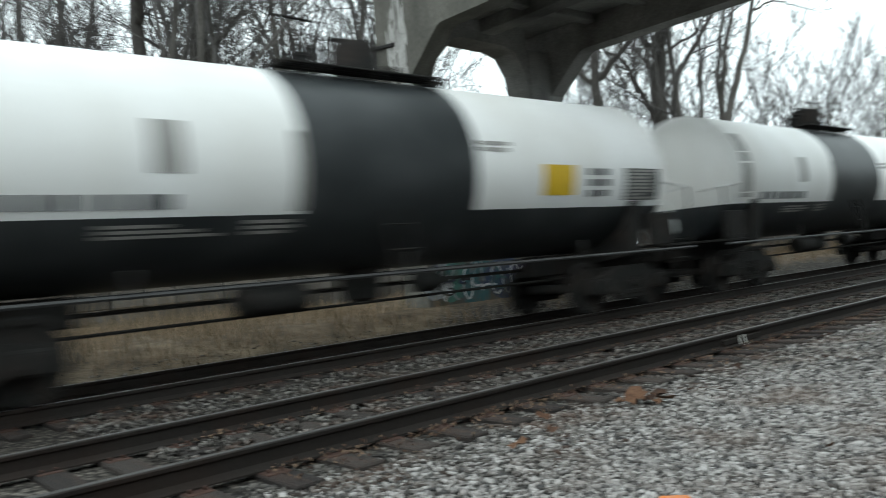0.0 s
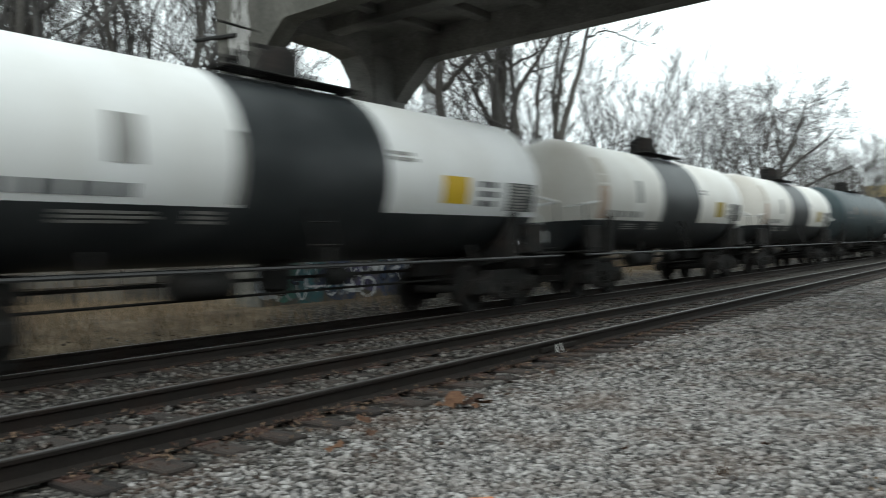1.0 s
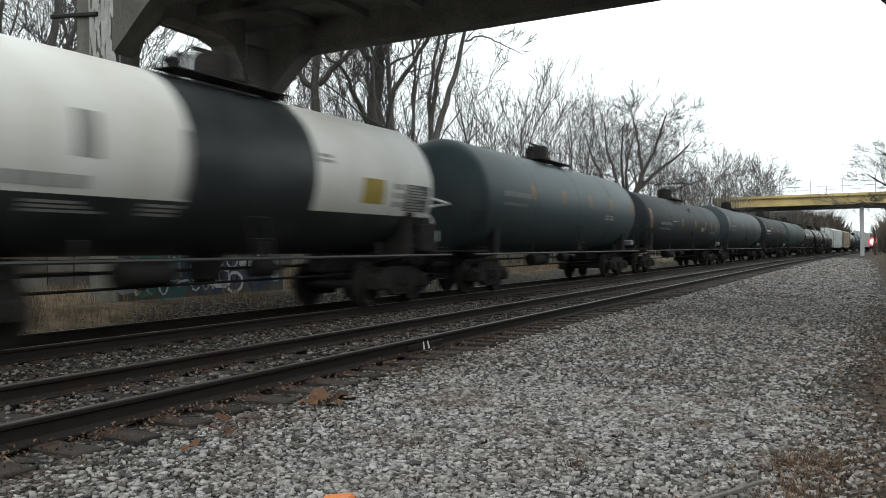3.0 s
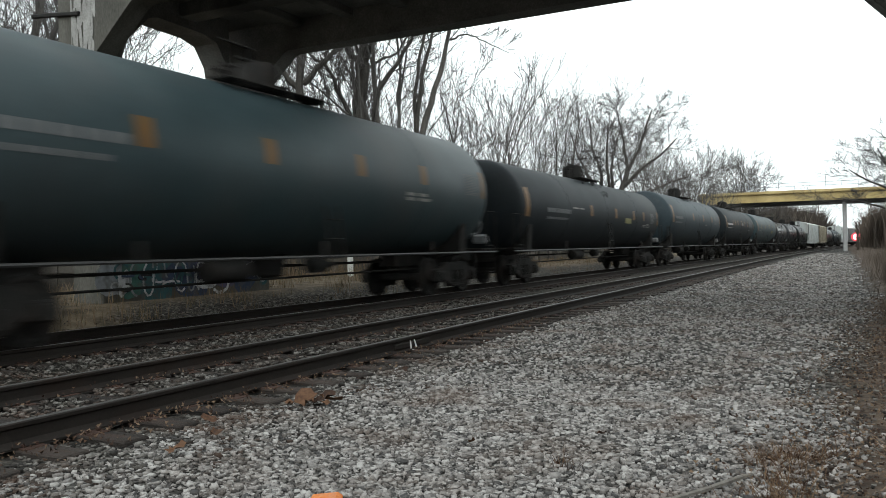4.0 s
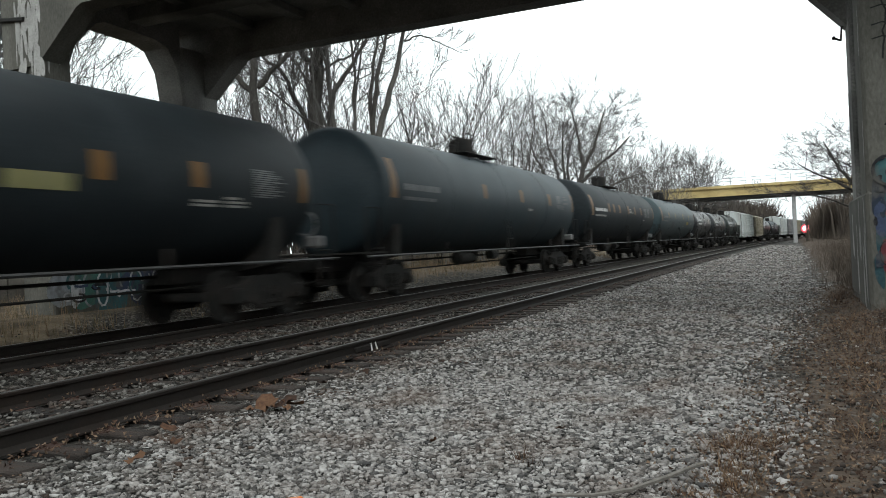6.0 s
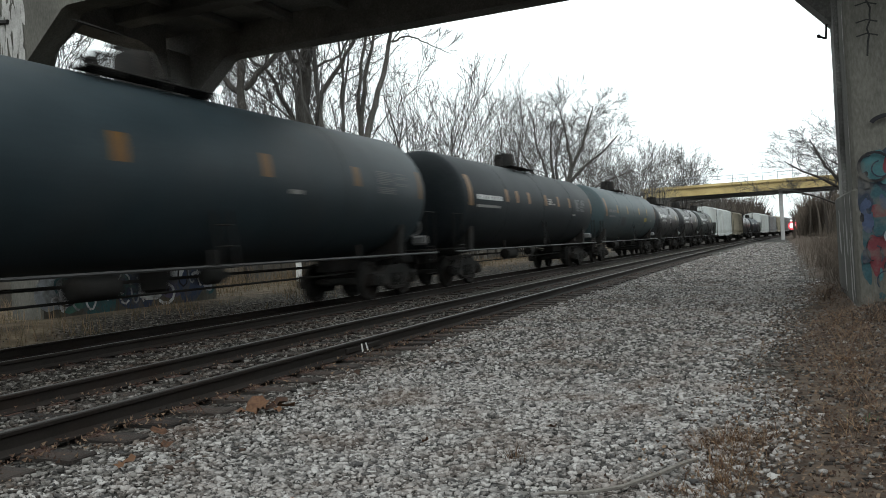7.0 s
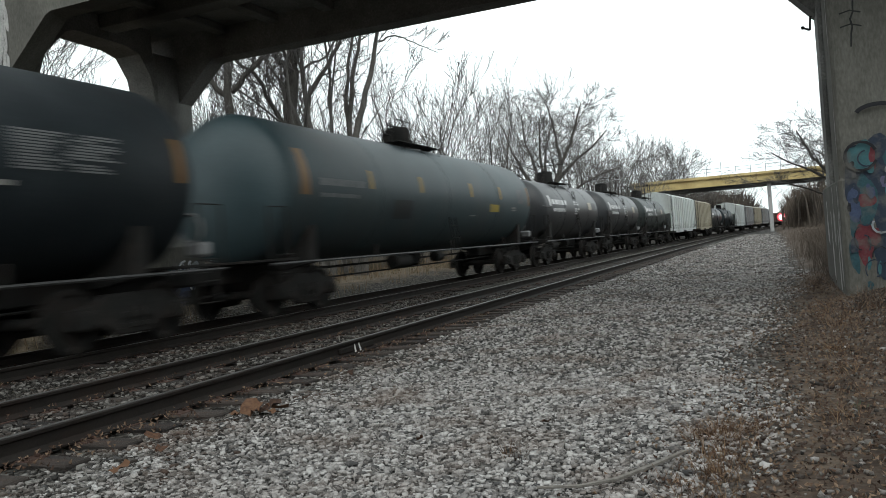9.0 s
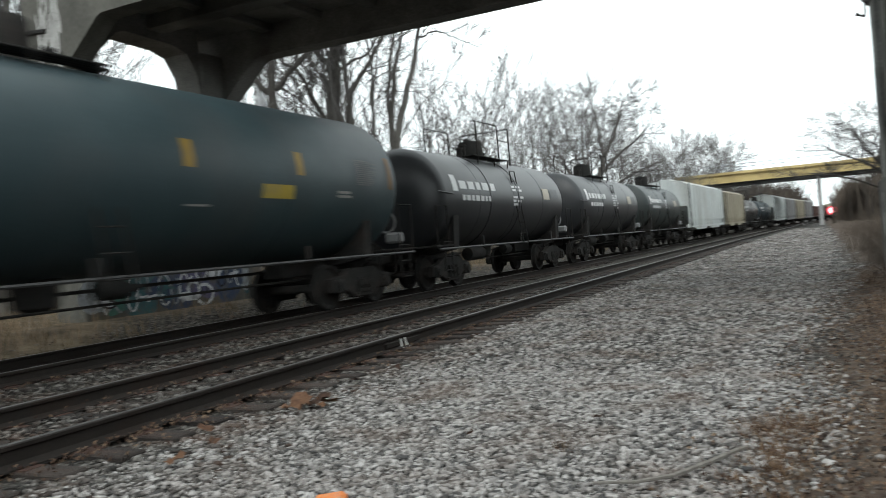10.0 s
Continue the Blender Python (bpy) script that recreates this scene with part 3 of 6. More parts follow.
def paint(name, c):
    return mat(name, [tuple(k * 0.4 for k in c), tuple(k * 0.6 for k in c), tuple(k * 0.8 for k in c)], 0.8, scale=4, fine=40, stain=(0.09, 0.086, 0.077), stain_scale=5, stain_amt=0.8, bump=0.1)


SPRAY = {n: paint("spray_" + n, c) for n, c in dict(teal=(0.06, 0.17, 0.19), blue=(0.06, 0.085, 0.16), red=(0.17, 0.03, 0.04), black=(0.015, 0.015, 0.02),
                                                    white=(0.85, 0.87, 0.9), violet=(0.13, 0.12, 0.22), green=(0.09, 0.24, 0.2), pale=(0.42, 0.45, 0.48), navy=(0.028, 0.042, 0.07), deep=(0.03, 0.09, 0.11)).items()}


def graffiti(put, blobs, lines):
    """Layers of spray paint, each a hair proud of the last."""
    k = 0.004
    for c, cx, cz, rx, rz, s in blobs:
        part("graffiti", flat_face(blotch(cx, cz, rx, rz, s, 26, 0.22), lambda a, b: put(a, b, k)), SPRAY[c], overpass)
        k += 0.0007
    for c, w, pts in lines:
        part("graffiti", stroke(pts, w, lambda a, b: put(a, b, k)), SPRAY[c], overpass)
        k += 0.0005


def arc(cx, cz, rx, rz, a0, a1, n=14):
    return [(cx + rx * math.cos(radians(a0 + (a1 - a0) * i / n)), cz + rz * math.sin(radians(a0 + (a1 - a0) * i / n))) for i in range(n + 1)]


q = random.Random(41)
blobs, lines = [("navy", 1.39, 2.05, 0.26, 0.4, 1), ("navy", 1.9, 1.5, 0.52, 0.75, 32), ("deep", 1.27, 1.3, 0.18, 0.55, 2), ("navy", 1.75, 0.6, 0.4, 0.36, 33), ("deep", 2.0, 2.1, 0.4, 0.4, 31),
                ("teal", 1.29, 2.14, 0.19, 0.19, 6), ("red", 1.33, 1.5, 0.11, 0.11, 7), ("red", 1.26, 0.88, 0.12, 0.34, 8), ("navy", 1.12, 1.7, 0.06, 0.3, 11), ("deep", 1.12, 0.7, 0.06, 0.25, 12), ("teal", 1.72, 1.62, 0.14, 0.28, 9), ("blue", 1.16, 1.42, 0.08, 0.24, 10)], []
for i in range(40):
    rx, rz = q.uniform(0.02, 0.08), q.uniform(0.04, 0.16)
    blobs.append((q.choice(["teal", "blue", "deep", "red", "violet", "pale", "navy", "navy", "deep", "black"]), q.uniform(1.03 + rx * 1.5, 2.3), q.uniform(0.2, 2.3), rx, rz, 100 + i))
for i in range(26):
    rx = q.uniform(0.05, 0.12)
    a = q.uniform(0, 360)
    lines.append((q.choice(["black", "black", "navy", "pale", "pale"]), q.uniform(0.014, 0.032), arc(q.uniform(1.2, 2.2), q.uniform(0.35, 2.3), rx, q.uniform(0.06, 0.18), a, a + q.uniform(120, 300), 9)))
lines.append(("black", 0.06, arc(1.55, 2.74, 0.28, 0.13, 165, 10)))
lines.append(("black", 0.04, arc(1.29, 2.14, 0.21, 0.21, 20, 340)))
graffiti(lambda a, b, k: (a, yn_r - 0.03 - k, b), blobs, lines)
q = random.Random(9)
lines = []
for i in range(15):
    y = 11.7 + i * 0.32
    lines.append((q.choice(["white", "black", "violet", "pale"]), 0.05, arc(y, 0.95 + q.uniform(-0.2, 0.2), q.uniform(0.1, 0.2), q.uniform(0.2, 0.38), q.uniform(0, 180), q.uniform(240, 420), 9)))
for i in range(26):
    y = q.uniform(11.6, 16.6)
    lines.append((q.choice(["white", "white", "teal", "blue", "black", "violet"]), q.uniform(0.03, 0.08), arc(y, q.uniform(0.55, 1.35), q.uniform(0.08, 0.3), q.uniform(0.05, 0.25), q.uniform(0, 360), q.uniform(200, 520), 8)))
graffiti(lambda a, b, k: (X_BENT_L + 0.12 + k, a, b),
         [("pale", 11.75, 0.9, 0.4, 0.5, 21), ("green", 12.3, 0.9, 0.5, 0.45, 22), ("teal", 13.0, 0.8, 0.6, 0.5, 23), ("blue", 13.9, 0.85, 0.8, 0.45, 24), ("violet", 14.9, 0.9, 0.7, 0.4, 25),
          ("blue", 15.8, 0.8, 0.6, 0.4, 26), ("pale", 16.4, 1.0, 0.25, 0.4, 27), ("white", 12.0, 0.75, 0.16, 0.3, 28), ("teal", 12.7, 0.7, 0.3, 0.22, 29), ("white", 14.4, 0.6, 0.35, 0.1, 30), ("white", 15.3, 1.1, 0.25, 0.14, 36), ("blue", 16.1, 1.0, 0.3, 0.3, 37)], lines)

# ---- low wall and post across the tracks ----
WALL = mat("old_block_wall", [(0.06, 0.053, 0.045), (0.1, 0.09, 0.078), (0.15, 0.136, 0.12)], 0.95, scale=1.2, fine=14, rand=0.5, stain=(0.07, 0.065, 0.055), stain_scale=0.7, bump=0.6, dist=0.03)
low_wall = tagged(new("low_wall"), "low grey wall of weathered concrete blocks behind dry grass", "wall", kind="structure")
wb = [to_mesh("block", Geo().box(-0.2, 0.2, -w / 2 + 0.012, w / 2 - 0.012, 0, 0.62, 0.03), WALL) for w in (1.1, 1.4, 0.85)]
y, q = -6.0, random.Random(3)
while y < 75:
    k = q.randrange(3)
    w = (1.1, 1.4, 0.85)[k]
    for lay in range(2):
        part("block", wb[k], None, low_wall, m=pose(-21.2 + q.uniform(-0.03, 0.03), y + w / 2, 0.2 + lay * 0.63, 0, 0, q.uniform(-1, 1)))
    y += w
post_g = Geo().box(-0.09, 0.09, -0.09, 0.09, 0, 1.15, 0.02)
post = part("marker_post", post_g, mat("chalky_white_paint", [(0.5, 0.5, 0.48), (0.72, 0.72, 0.7)], 0.8, scale=8))
post.location = (-17.5, 26.3, float(ground_z(-17.5, 26.3)) - 0.02)
tagged(post, "white painted concrete marker post standing in dry grass", "post")

# ---- the far road bridge with its yellow girder ----
YEL = mat("yellow_paint", [(0.43, 0.33, 0.13), (0.57, 0.45, 0.21)], 0.6, scale=0.4, fine=5, stain=(0.26, 0.18, 0.08), stain_scale=0.3, bump=0.05)
DKST = mat("dark_steel", [(0.03, 0.03, 0.03), (0.06, 0.06, 0.06)], 0.7, 0.2, scale=3)
GALV = mat("galvanised_steel", [(0.22, 0.25, 0.28), (0.34, 0.37, 0.4)], 0.6, 0.3, scale=3)
far_bridge = tagged(new("road_bridge"), "yellow steel girder road bridge with a grey fence on concrete piers", "bridge", kind="structure")
far_bridge.matrix_basis = pose(0, 119, 0, 0, 0, 5)
ZB = 6.95
fg = Geo().box(-17.3, 26, -0.1, 0.1, ZB, ZB + 1.1, 0.02).box(-17.3, 26, -0.3, 0.3, ZB, ZB + 0.07, 0.01).box(-17.3, 26, -0.3, 0.3, ZB + 1.03, ZB + 1.1, 0.01)
gird = part("girder", fg, YEL, far_bridge, "yellow painted steel girder")
for i in range(-8, 13):
    part("stiffener", Geo().box(i * 2.05 - 0.02, i * 2.05 + 0.02, -0.28, -0.1, ZB + 0.07, ZB + 1.03, 0.005), YEL, gird)
part("soffit", Geo().box(-17.3, 26, 0.4, 9, ZB - 0.25, ZB + 0.3, 0.02), DKST, far_bridge)
part("kerb", Geo().box(-18.6, 40, -0.45, 0.4, ZB + 1.12, ZB + 1.5, 0.03), YEL, far_bridge)
part("road_deck", Geo().box(-18.6, 40, 0.41, 9.2, ZB + 0.6, ZB + 1.45, 0.02), DKST, far_bridge)
fence = part("fence", Geo().tube([(-20, -0.2, ZB + 2.5), (40, -0.2, ZB + 2.5)], 0.03, 5).tube([(-20, -0.2, ZB + 2.05), (40, -0.2, ZB + 2.05)], 0.03, 5), GALV, far_bridge)
for i in range(31):
    x = -19.6 + i * 1.95
    tall = 1.9 if i % 2 else 1.1
    part("fence_post", Geo().box(x - 0.035, x + 0.035, -0.25, -0.18, ZB + 1.5, ZB + 1.5 + tall, 0.005), GALV, fence)
part("abutment", Geo().box(-21, -17.0, -0.2, 9, -0.5, ZB + 0.3, 0.05), UNDER, far_bridge)
part("abutment", Geo().box(-18.2, -17.31, -0.5, -0.3, ZB - 0.6, ZB + 1.3, 0.02), YEL, far_bridge)
part("pier", Geo().box(9.5, 10.5, 0.5, 8.5, -0.5, ZB - 0.25, 0.05), CONC, far_bridge)

PALE = mat("pale_concrete", [(0.3, 0.3, 0.3), (0.42, 0.42, 0.41)], 0.9, scale=1.0, fine=12)
part("pier", Geo().box(0.05, 0.55, 1.0, 1.6, -0.5, ZB - 0.25, 0.04), PALE, far_bridge, "slender pale concrete pier")

# ---- red signal far down the line and a tall pole ----
lamp_m = bpy.data.materials.new("red_signal_glow")
lamp_m.use_nodes = True
e = lamp_m.node_tree.nodes["Principled BSDF"]
e.inputs["Base Color"].default_value, e.inputs["Emission Color"].default_value, e.inputs["Emission Strength"].default_value = (0.6, 0.02, 0.03, 1), (1.0, 0.34, 0.38, 1), 4.0
sig = tagged(new("signal_lamp"), "railway signal glowing red far down the line", "signal")
sig.matrix_basis = pose(2.3, 185, 0)
part("mast", Geo().tube([(0, 0, 0), (0, 0, 3.2)], 0.12, 8), DKST, sig)
part("lens", Geo().lathe([(-0.32, 0.001), (-0.28, 0.22), (-0.15, 0.56), (-0.1, 0.62)], 18, "y", (0, 0, 2.2)), lamp_m, sig, "glowing red lens")
# ring added round the lens, given its own glow to imitate the lamp's halo
halo_m = lamp_m.copy()
halo_m.node_tree.nodes["Principled BSDF"].inputs["Emission Color"].default_value = (1.0, 0.12, 0.15, 1)
halo_m.node_tree.nodes["Principled BSDF"].inputs["Emission Strength"].default_value = 0.8
part("halo_ring", Geo().lathe([(-0.12, 0.61), (-0.1, 0.9), (0.0, 0.92)], 18, "y", (0, 0, 2.2)), halo_m, sig, "glowing red ring standing in for the lens halo")
part("backplate", Geo().lathe([(0.01, 0.001), (0.01, 0.94), (0.06, 0.94), (0.06, 0.001)], 14, "y", (0, 0, 2.2)), DKST, sig)
# ---- the freight train ----
TW = mat("white_tank_paint", [(0.56, 0.56, 0.54), (0.68, 0.68, 0.665), (0.76, 0.76, 0.75)], 0.45, scale=0.7, fine=20, bump=0.04, stain=(0.42, 0.4, 0.35), stain_scale=0.5, stain_amt=0.5, stretch=(1, 1, 0.4))
TG2 = mat("blue_slate_tank_paint", [(0.01813, 0.03375, 0.03875), (0.02687, 0.04625, 0.05188), (0.04125, 0.065, 0.07125)], 0.5, scale=0.9, fine=25, bump=0.04, stain=(0.05, 0.05, 0.05), stain_scale=0.5, stain_amt=0.4)
TK = mat("black_tank_paint", [(0.009775, 0.01322, 0.01552), (0.01552, 0.02013, 0.023), (0.02645, 0.0322, 0.03623)], 0.55, scale=0.9, fine=25, bump=0.04, stain=(0.022, 0.023, 0.024), stain_scale=0.6, stain_amt=0.35, spec=0.14)
TKS = mat("glossy_black_tank_paint", [(0.0104, 0.0117, 0.013), (0.0169, 0.0182, 0.0208), (0.0286, 0.0312, 0.0338)], 0.38, scale=0.9, fine=25, bump=0.04, stain=(0.04, 0.04, 0.04), stain_scale=0.6, stain_amt=0.4, spec=0.5)
TG = mat("slate_tank_paint", [(0.01562, 0.02563, 0.03125), (0.02438, 0.03725, 0.04437), (0.03875, 0.05313, 0.06125)], 0.52, scale=0.9, fine=25, bump=0.04, stain=(0.033, 0.035, 0.036), stain_scale=0.5, stain_amt=0.4, spec=0.24)
TGR = mat("dark_green_tank_paint", [(0.01, 0.018, 0.018), (0.016, 0.025, 0.025), (0.026, 0.036, 0.035)], 0.42, scale=0.9, fine=25, bump=0.04, stain=(0.06, 0.055, 0.05), stain_scale=0.5, stain_amt=0.35)


def banded_paint(name, cols, stain, zcut, half_band):
    """White paint with a black underside below a level and a black band round the middle."""
    m = mat(name, cols, 0.45, scale=0.7, fine=20, bump=0.04, stain=stain, stain_scale=0.5, stain_amt=0.55, stretch=(1, 1, 0.4))
    N, L = m.node_tree.nodes, m.node_tree.links
    p = N["Principled BSDF"]
    col = p.inputs["Base Color"].links[0].from_socket
    tc = N.new("ShaderNodeTexCoord")
    xyz = N.new("ShaderNodeSeparateXYZ")
    L.new(tc.outputs["Object"], xyz.inputs[0])
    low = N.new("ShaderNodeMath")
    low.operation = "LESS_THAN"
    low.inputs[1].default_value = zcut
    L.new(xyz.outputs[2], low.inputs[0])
    ab = N.new("ShaderNodeMath")
    ab.operation = "ABSOLUTE"
    L.new(xyz.outputs[1], ab.inputs[0])
    band = N.new("ShaderNodeMath")
    band.operation = "LESS_THAN"
    band.inputs[1].default_value = half_band
    L.new(ab.outputs[0], band.inputs[0])
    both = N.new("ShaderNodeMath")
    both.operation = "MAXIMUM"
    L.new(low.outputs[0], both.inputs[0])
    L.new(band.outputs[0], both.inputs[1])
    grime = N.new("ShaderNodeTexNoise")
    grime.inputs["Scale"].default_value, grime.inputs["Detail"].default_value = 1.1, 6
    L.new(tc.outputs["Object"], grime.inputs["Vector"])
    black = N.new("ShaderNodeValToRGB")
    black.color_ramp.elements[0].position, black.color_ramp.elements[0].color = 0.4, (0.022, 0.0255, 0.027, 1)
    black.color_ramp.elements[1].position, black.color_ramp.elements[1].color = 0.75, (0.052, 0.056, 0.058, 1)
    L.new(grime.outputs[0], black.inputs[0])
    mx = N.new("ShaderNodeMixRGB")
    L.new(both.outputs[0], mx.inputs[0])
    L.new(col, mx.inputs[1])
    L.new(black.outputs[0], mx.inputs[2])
    L.new(mx.outputs[0], p.inputs["Base Color"])
    return m


TWB = banded_paint("banded_white_tank_paint", [(0.74, 0.745, 0.735), (0.81, 0.815, 0.805), (0.86, 0.865, 0.855)], (0.6, 0.58, 0.53), 1.86, 1.47)
TCB = banded_paint("banded_cream_tank_paint", [(0.6, 0.585, 0.545), (0.7, 0.69, 0.655), (0.78, 0.77, 0.74)], (0.46, 0.41, 0.34), 1.86, 1.47)
GEAR = mat("grimy_running_gear", [(0.0125, 0.0128, 0.0126), (0.021, 0.0205, 0.0195), (0.042, 0.039, 0.036)], 0.9, 0.0, scale=4, fine=40, bump=0.3, stain=(0.03, 0.018, 0.013), stain_scale=2, stain_amt=0.3, spec=0.15)
AMBER2 = mat("yellow_amber_reflector", [(0.24, 0.14, 0.012), (0.33, 0.2, 0.02)], 0.5, scale=8, bump=0, stain=(0.12, 0.08, 0.03), stain_scale=4, stain_amt=0.5)
AMBER = mat("amber_reflector", [(0.125, 0.058, 0.01), (0.19, 0.092, 0.015)], 0.5, scale=8, bump=0, stain=(0.12, 0.07, 0.03), stain_scale=4, stain_amt=0.5)
PLAC = mat("yellow_placard", [(0.55, 0.36, 0.01), (0.66, 0.44, 0.02)], 0.55, scale=8, bump=0)
INK = mat("black_lettering", [(0.03, 0.03, 0.035), (0.08, 0.08, 0.085)], 0.6, scale=8, bump=0)
INKW = mat("white_lettering", [(0.5, 0.5, 0.5), (0.7, 0.7, 0.7)], 0.6, scale=8, bump=0)
INKG = mat("faded_grey_patch", [(0.22, 0.215, 0.2), (0.34, 0.33, 0.31)], 0.6, scale=3, bump=0)
RUSTY = mat("rust_streak", [(0.3, 0.17, 0.1), (0.5, 0.4, 0.32)], 0.7, scale=2, fine=15, bump=0)
HOPW = mat("pale_hopper_paint", [(0.4, 0.43, 0.43), (0.5, 0.53, 0.52), (0.6, 0.62, 0.61)], 0.6, scale=0.8, fine=12, stain=(0.25, 0.23, 0.2), stain_scale=0.6, stretch=(1, 1, 0.3))
HOPT = mat("tan_hopper_paint", [(0.22, 0.2, 0.15), (0.3, 0.27, 0.2), (0.36, 0.33, 0.26)], 0.7, scale=0.8, fine=12, stain=(0.15, 0.12, 0.09), stain_scale=0.6, stretch=(1, 1, 0.3))
HOPG = mat("grey_hopper_paint", [(0.16, 0.165, 0.17), (0.22, 0.225, 0.23), (0.3, 0.3, 0.3)], 0.7, scale=0.8, fine=12, stain=(0.12, 0.09, 0.07), stain_scale=0.6, stretch=(1, 1, 0.3))
HOPR = mat("oxide_red_paint", [(0.07, 0.043, 0.038), (0.105, 0.062, 0.053), (0.14, 0.085, 0.074)], 0.75, scale=0.8, fine=12, stain=(0.1, 0.06, 0.05), stain_scale=0.6)

WHEEL_R, AXLE = 0.457, 0.89


def wheelset_mesh():
    g = Geo()
    for s in (-1, 1):
        x = s * 0.7525
        prof = [(-0.07, 0.1), (-0.07, 0.14), (-0.03, 0.17), (-0.02, 0.36), (-0.06, 0.4), (-0.065, WHEEL_R), (0.04, WHEEL_R - 0.003), (0.055, WHEEL_R + 0.028), (0.075, WHEEL_R + 0.02),
                (0.075, 0.39), (0.02, 0.36), (0.015, 0.17), (0.05, 0.14), (0.05, 0.1)]
        g.lathe([(x - s * t, r) for t, r in prof], 12, "x", mi=0)
    g.lathe([(-1.05, 0.0), (-1.05, 0.075), (-0.8, 0.09), (0, 0.085), (0.8, 0.09), (1.05, 0.075), (1.05, 0.0)], 12, "x")
    # bolts on the axle caps
    for s in (-1, 1):
        for k in range(3):
            a = 2.094 * k
            g.box(s * 1.06 - 0.02, s * 1.06 + 0.02, 0.045 * math.cos(a) - 0.016, 0.045 * math.cos(a) + 0.016, 0.045 * math.sin(a) - 0.016, 0.045 * math.sin(a) + 0.016, 0.004)
    return to_mesh("wheelset", g, GEAR)


def frame_mesh():
    g = Geo()
    top = [(-1.12, 0.36), (-1.12, 0.62), (-0.72, 0.68), (-0.45, 0.8), (0.45, 0.8), (0.72, 0.68), (1.12, 0.62), (1.12, 0.36), (0.72, 0.42), (0.5, 0.3), (0.3, 0.2), (-0.3, 0.2), (-0.5, 0.3), (-0.72, 0.42)]
    g.prism(top, -0.07, 0.07, "x")
    for y in (-AXLE, AXLE):
        g.box(-0.11, 0.13, y - 0.15, y + 0.15, 0.32, 0.6, 0.03)
        g.lathe([(0.12, 0.11), (0.17, 0.1), (0.17, 0.0)], 12, "x", (0, y, WHEEL_R))
    for y in (-0.2, 0.0, 0.2):
        g.lathe([(0.3, 0.085), (0.36, 0.085), (0.36, 0.06), (0.44, 0.06), (0.44, 0.085), (0.52, 0.085), (0.52, 0.06), (0.6, 0.06)], 10, "z", (0.09, y, 0))
    g.box(-0.12, 0.12, -0.34, 0.34, 0.2, 0.3, 0.02)
    return to_mesh("side_frame", g, GEAR)


WHEELSET_ME, FRAME_ME = wheelset_mesh(), frame_mesh()
BOLSTER_ME = to_mesh("bolster", Geo().box(-1.0, 1.0, -0.2, 0.2, 0.5, 0.78, 0.03).lathe([(0.78, 0.25), (0.9, 0.25)], 14, "z"), GEAR)


def add_bogies(car, half):
    for y in (-half, half):
        bogie = part("bogie", BOLSTER_ME, None, car, "grimy cast-steel bogie", m=pose(0, y, 0))
        for s in (-1, 1):
            part("side_frame", FRAME_ME, None, bogie, m=pose(s * 1.0, 0, 0, 0, 0, 0 if s > 0 else 180))
        for d in (-AXLE, AXLE):
            part("wheelset", WHEELSET_ME, None, bogie, m=pose(0, d, WHEEL_R))


def add_coupler(car, y, s):
    g = Geo().box(-0.09, 0.09, min(y, y + s * 0.62), max(y, y + s * 0.62), 0.78, 0.98, 0.02)
    g.box(-0.17, 0.13, min(y + s * 0.42, y + s * 0.68), max(y + s * 0.42, y + s * 0.68), 0.74, 1.02, 0.04)
    part("coupler", g, GEAR, car)
    h = Geo().tube([(0.25, y, 0.85), (0.28, y + s * 0.25, 0.55), (0.2, y + s * 0.6, 0.5)], 0.025, 6)
    part("brake_hose", h, GEAR, car)


def ladder(car, x, y, z0, z1, m, w=0.42, lean=0.0):
    g = Geo()
    for d in (-w / 2, w / 2):
        g.tube([(x, y + d, z0), (x - lean, y + d, z1)], 0.018, 5)
    n = max(2, int((z1 - z0) / 0.32))
    for i in range(n + 1):
        t = i / n
        g.tube([(x - lean * t, y - w / 2, z0 + (z1 - z0) * t), (x - lean * t, y + w / 2, z0 + (z1 - z0) * t)], 0.013, 5)
    part("ladder", g, m, car)


def bars(r, zc, y0, y1, a0, a1, rows, seed, cell=0.13, fill=0.75):
    """Plain bars in rows, in place of writing."""
    q = random.Random(seed)
    g = Geo()
    step = (a1 - a0) / rows
    for i in range(rows):
        y = y0
        while y < y1 - cell * 0.5:
            w = cell * q.uniform(0.5, 1.0)
            if q.random() < fill:
                g.patch(r, y, min(y + w, y1), a0 + i * step, a0 + (i + 0.62) * step, zc, 2)
            y += w + cell * 0.3
    return g


def tank_profile(half, r, head, seams):
    p = []
    for i in range(9):
        a = math.pi / 2 * i / 8
        p.append((-half + head - head * math.cos(a), max(0.001, r * math.sin(a))))
    for s in seams:
        p.append((s, r))
    for i in range(8, -1, -1):
        a = math.pi / 2 * i / 8
        p.append((half - head + head * math.cos(a), max(0.001, r * math.sin(a))))
    return p


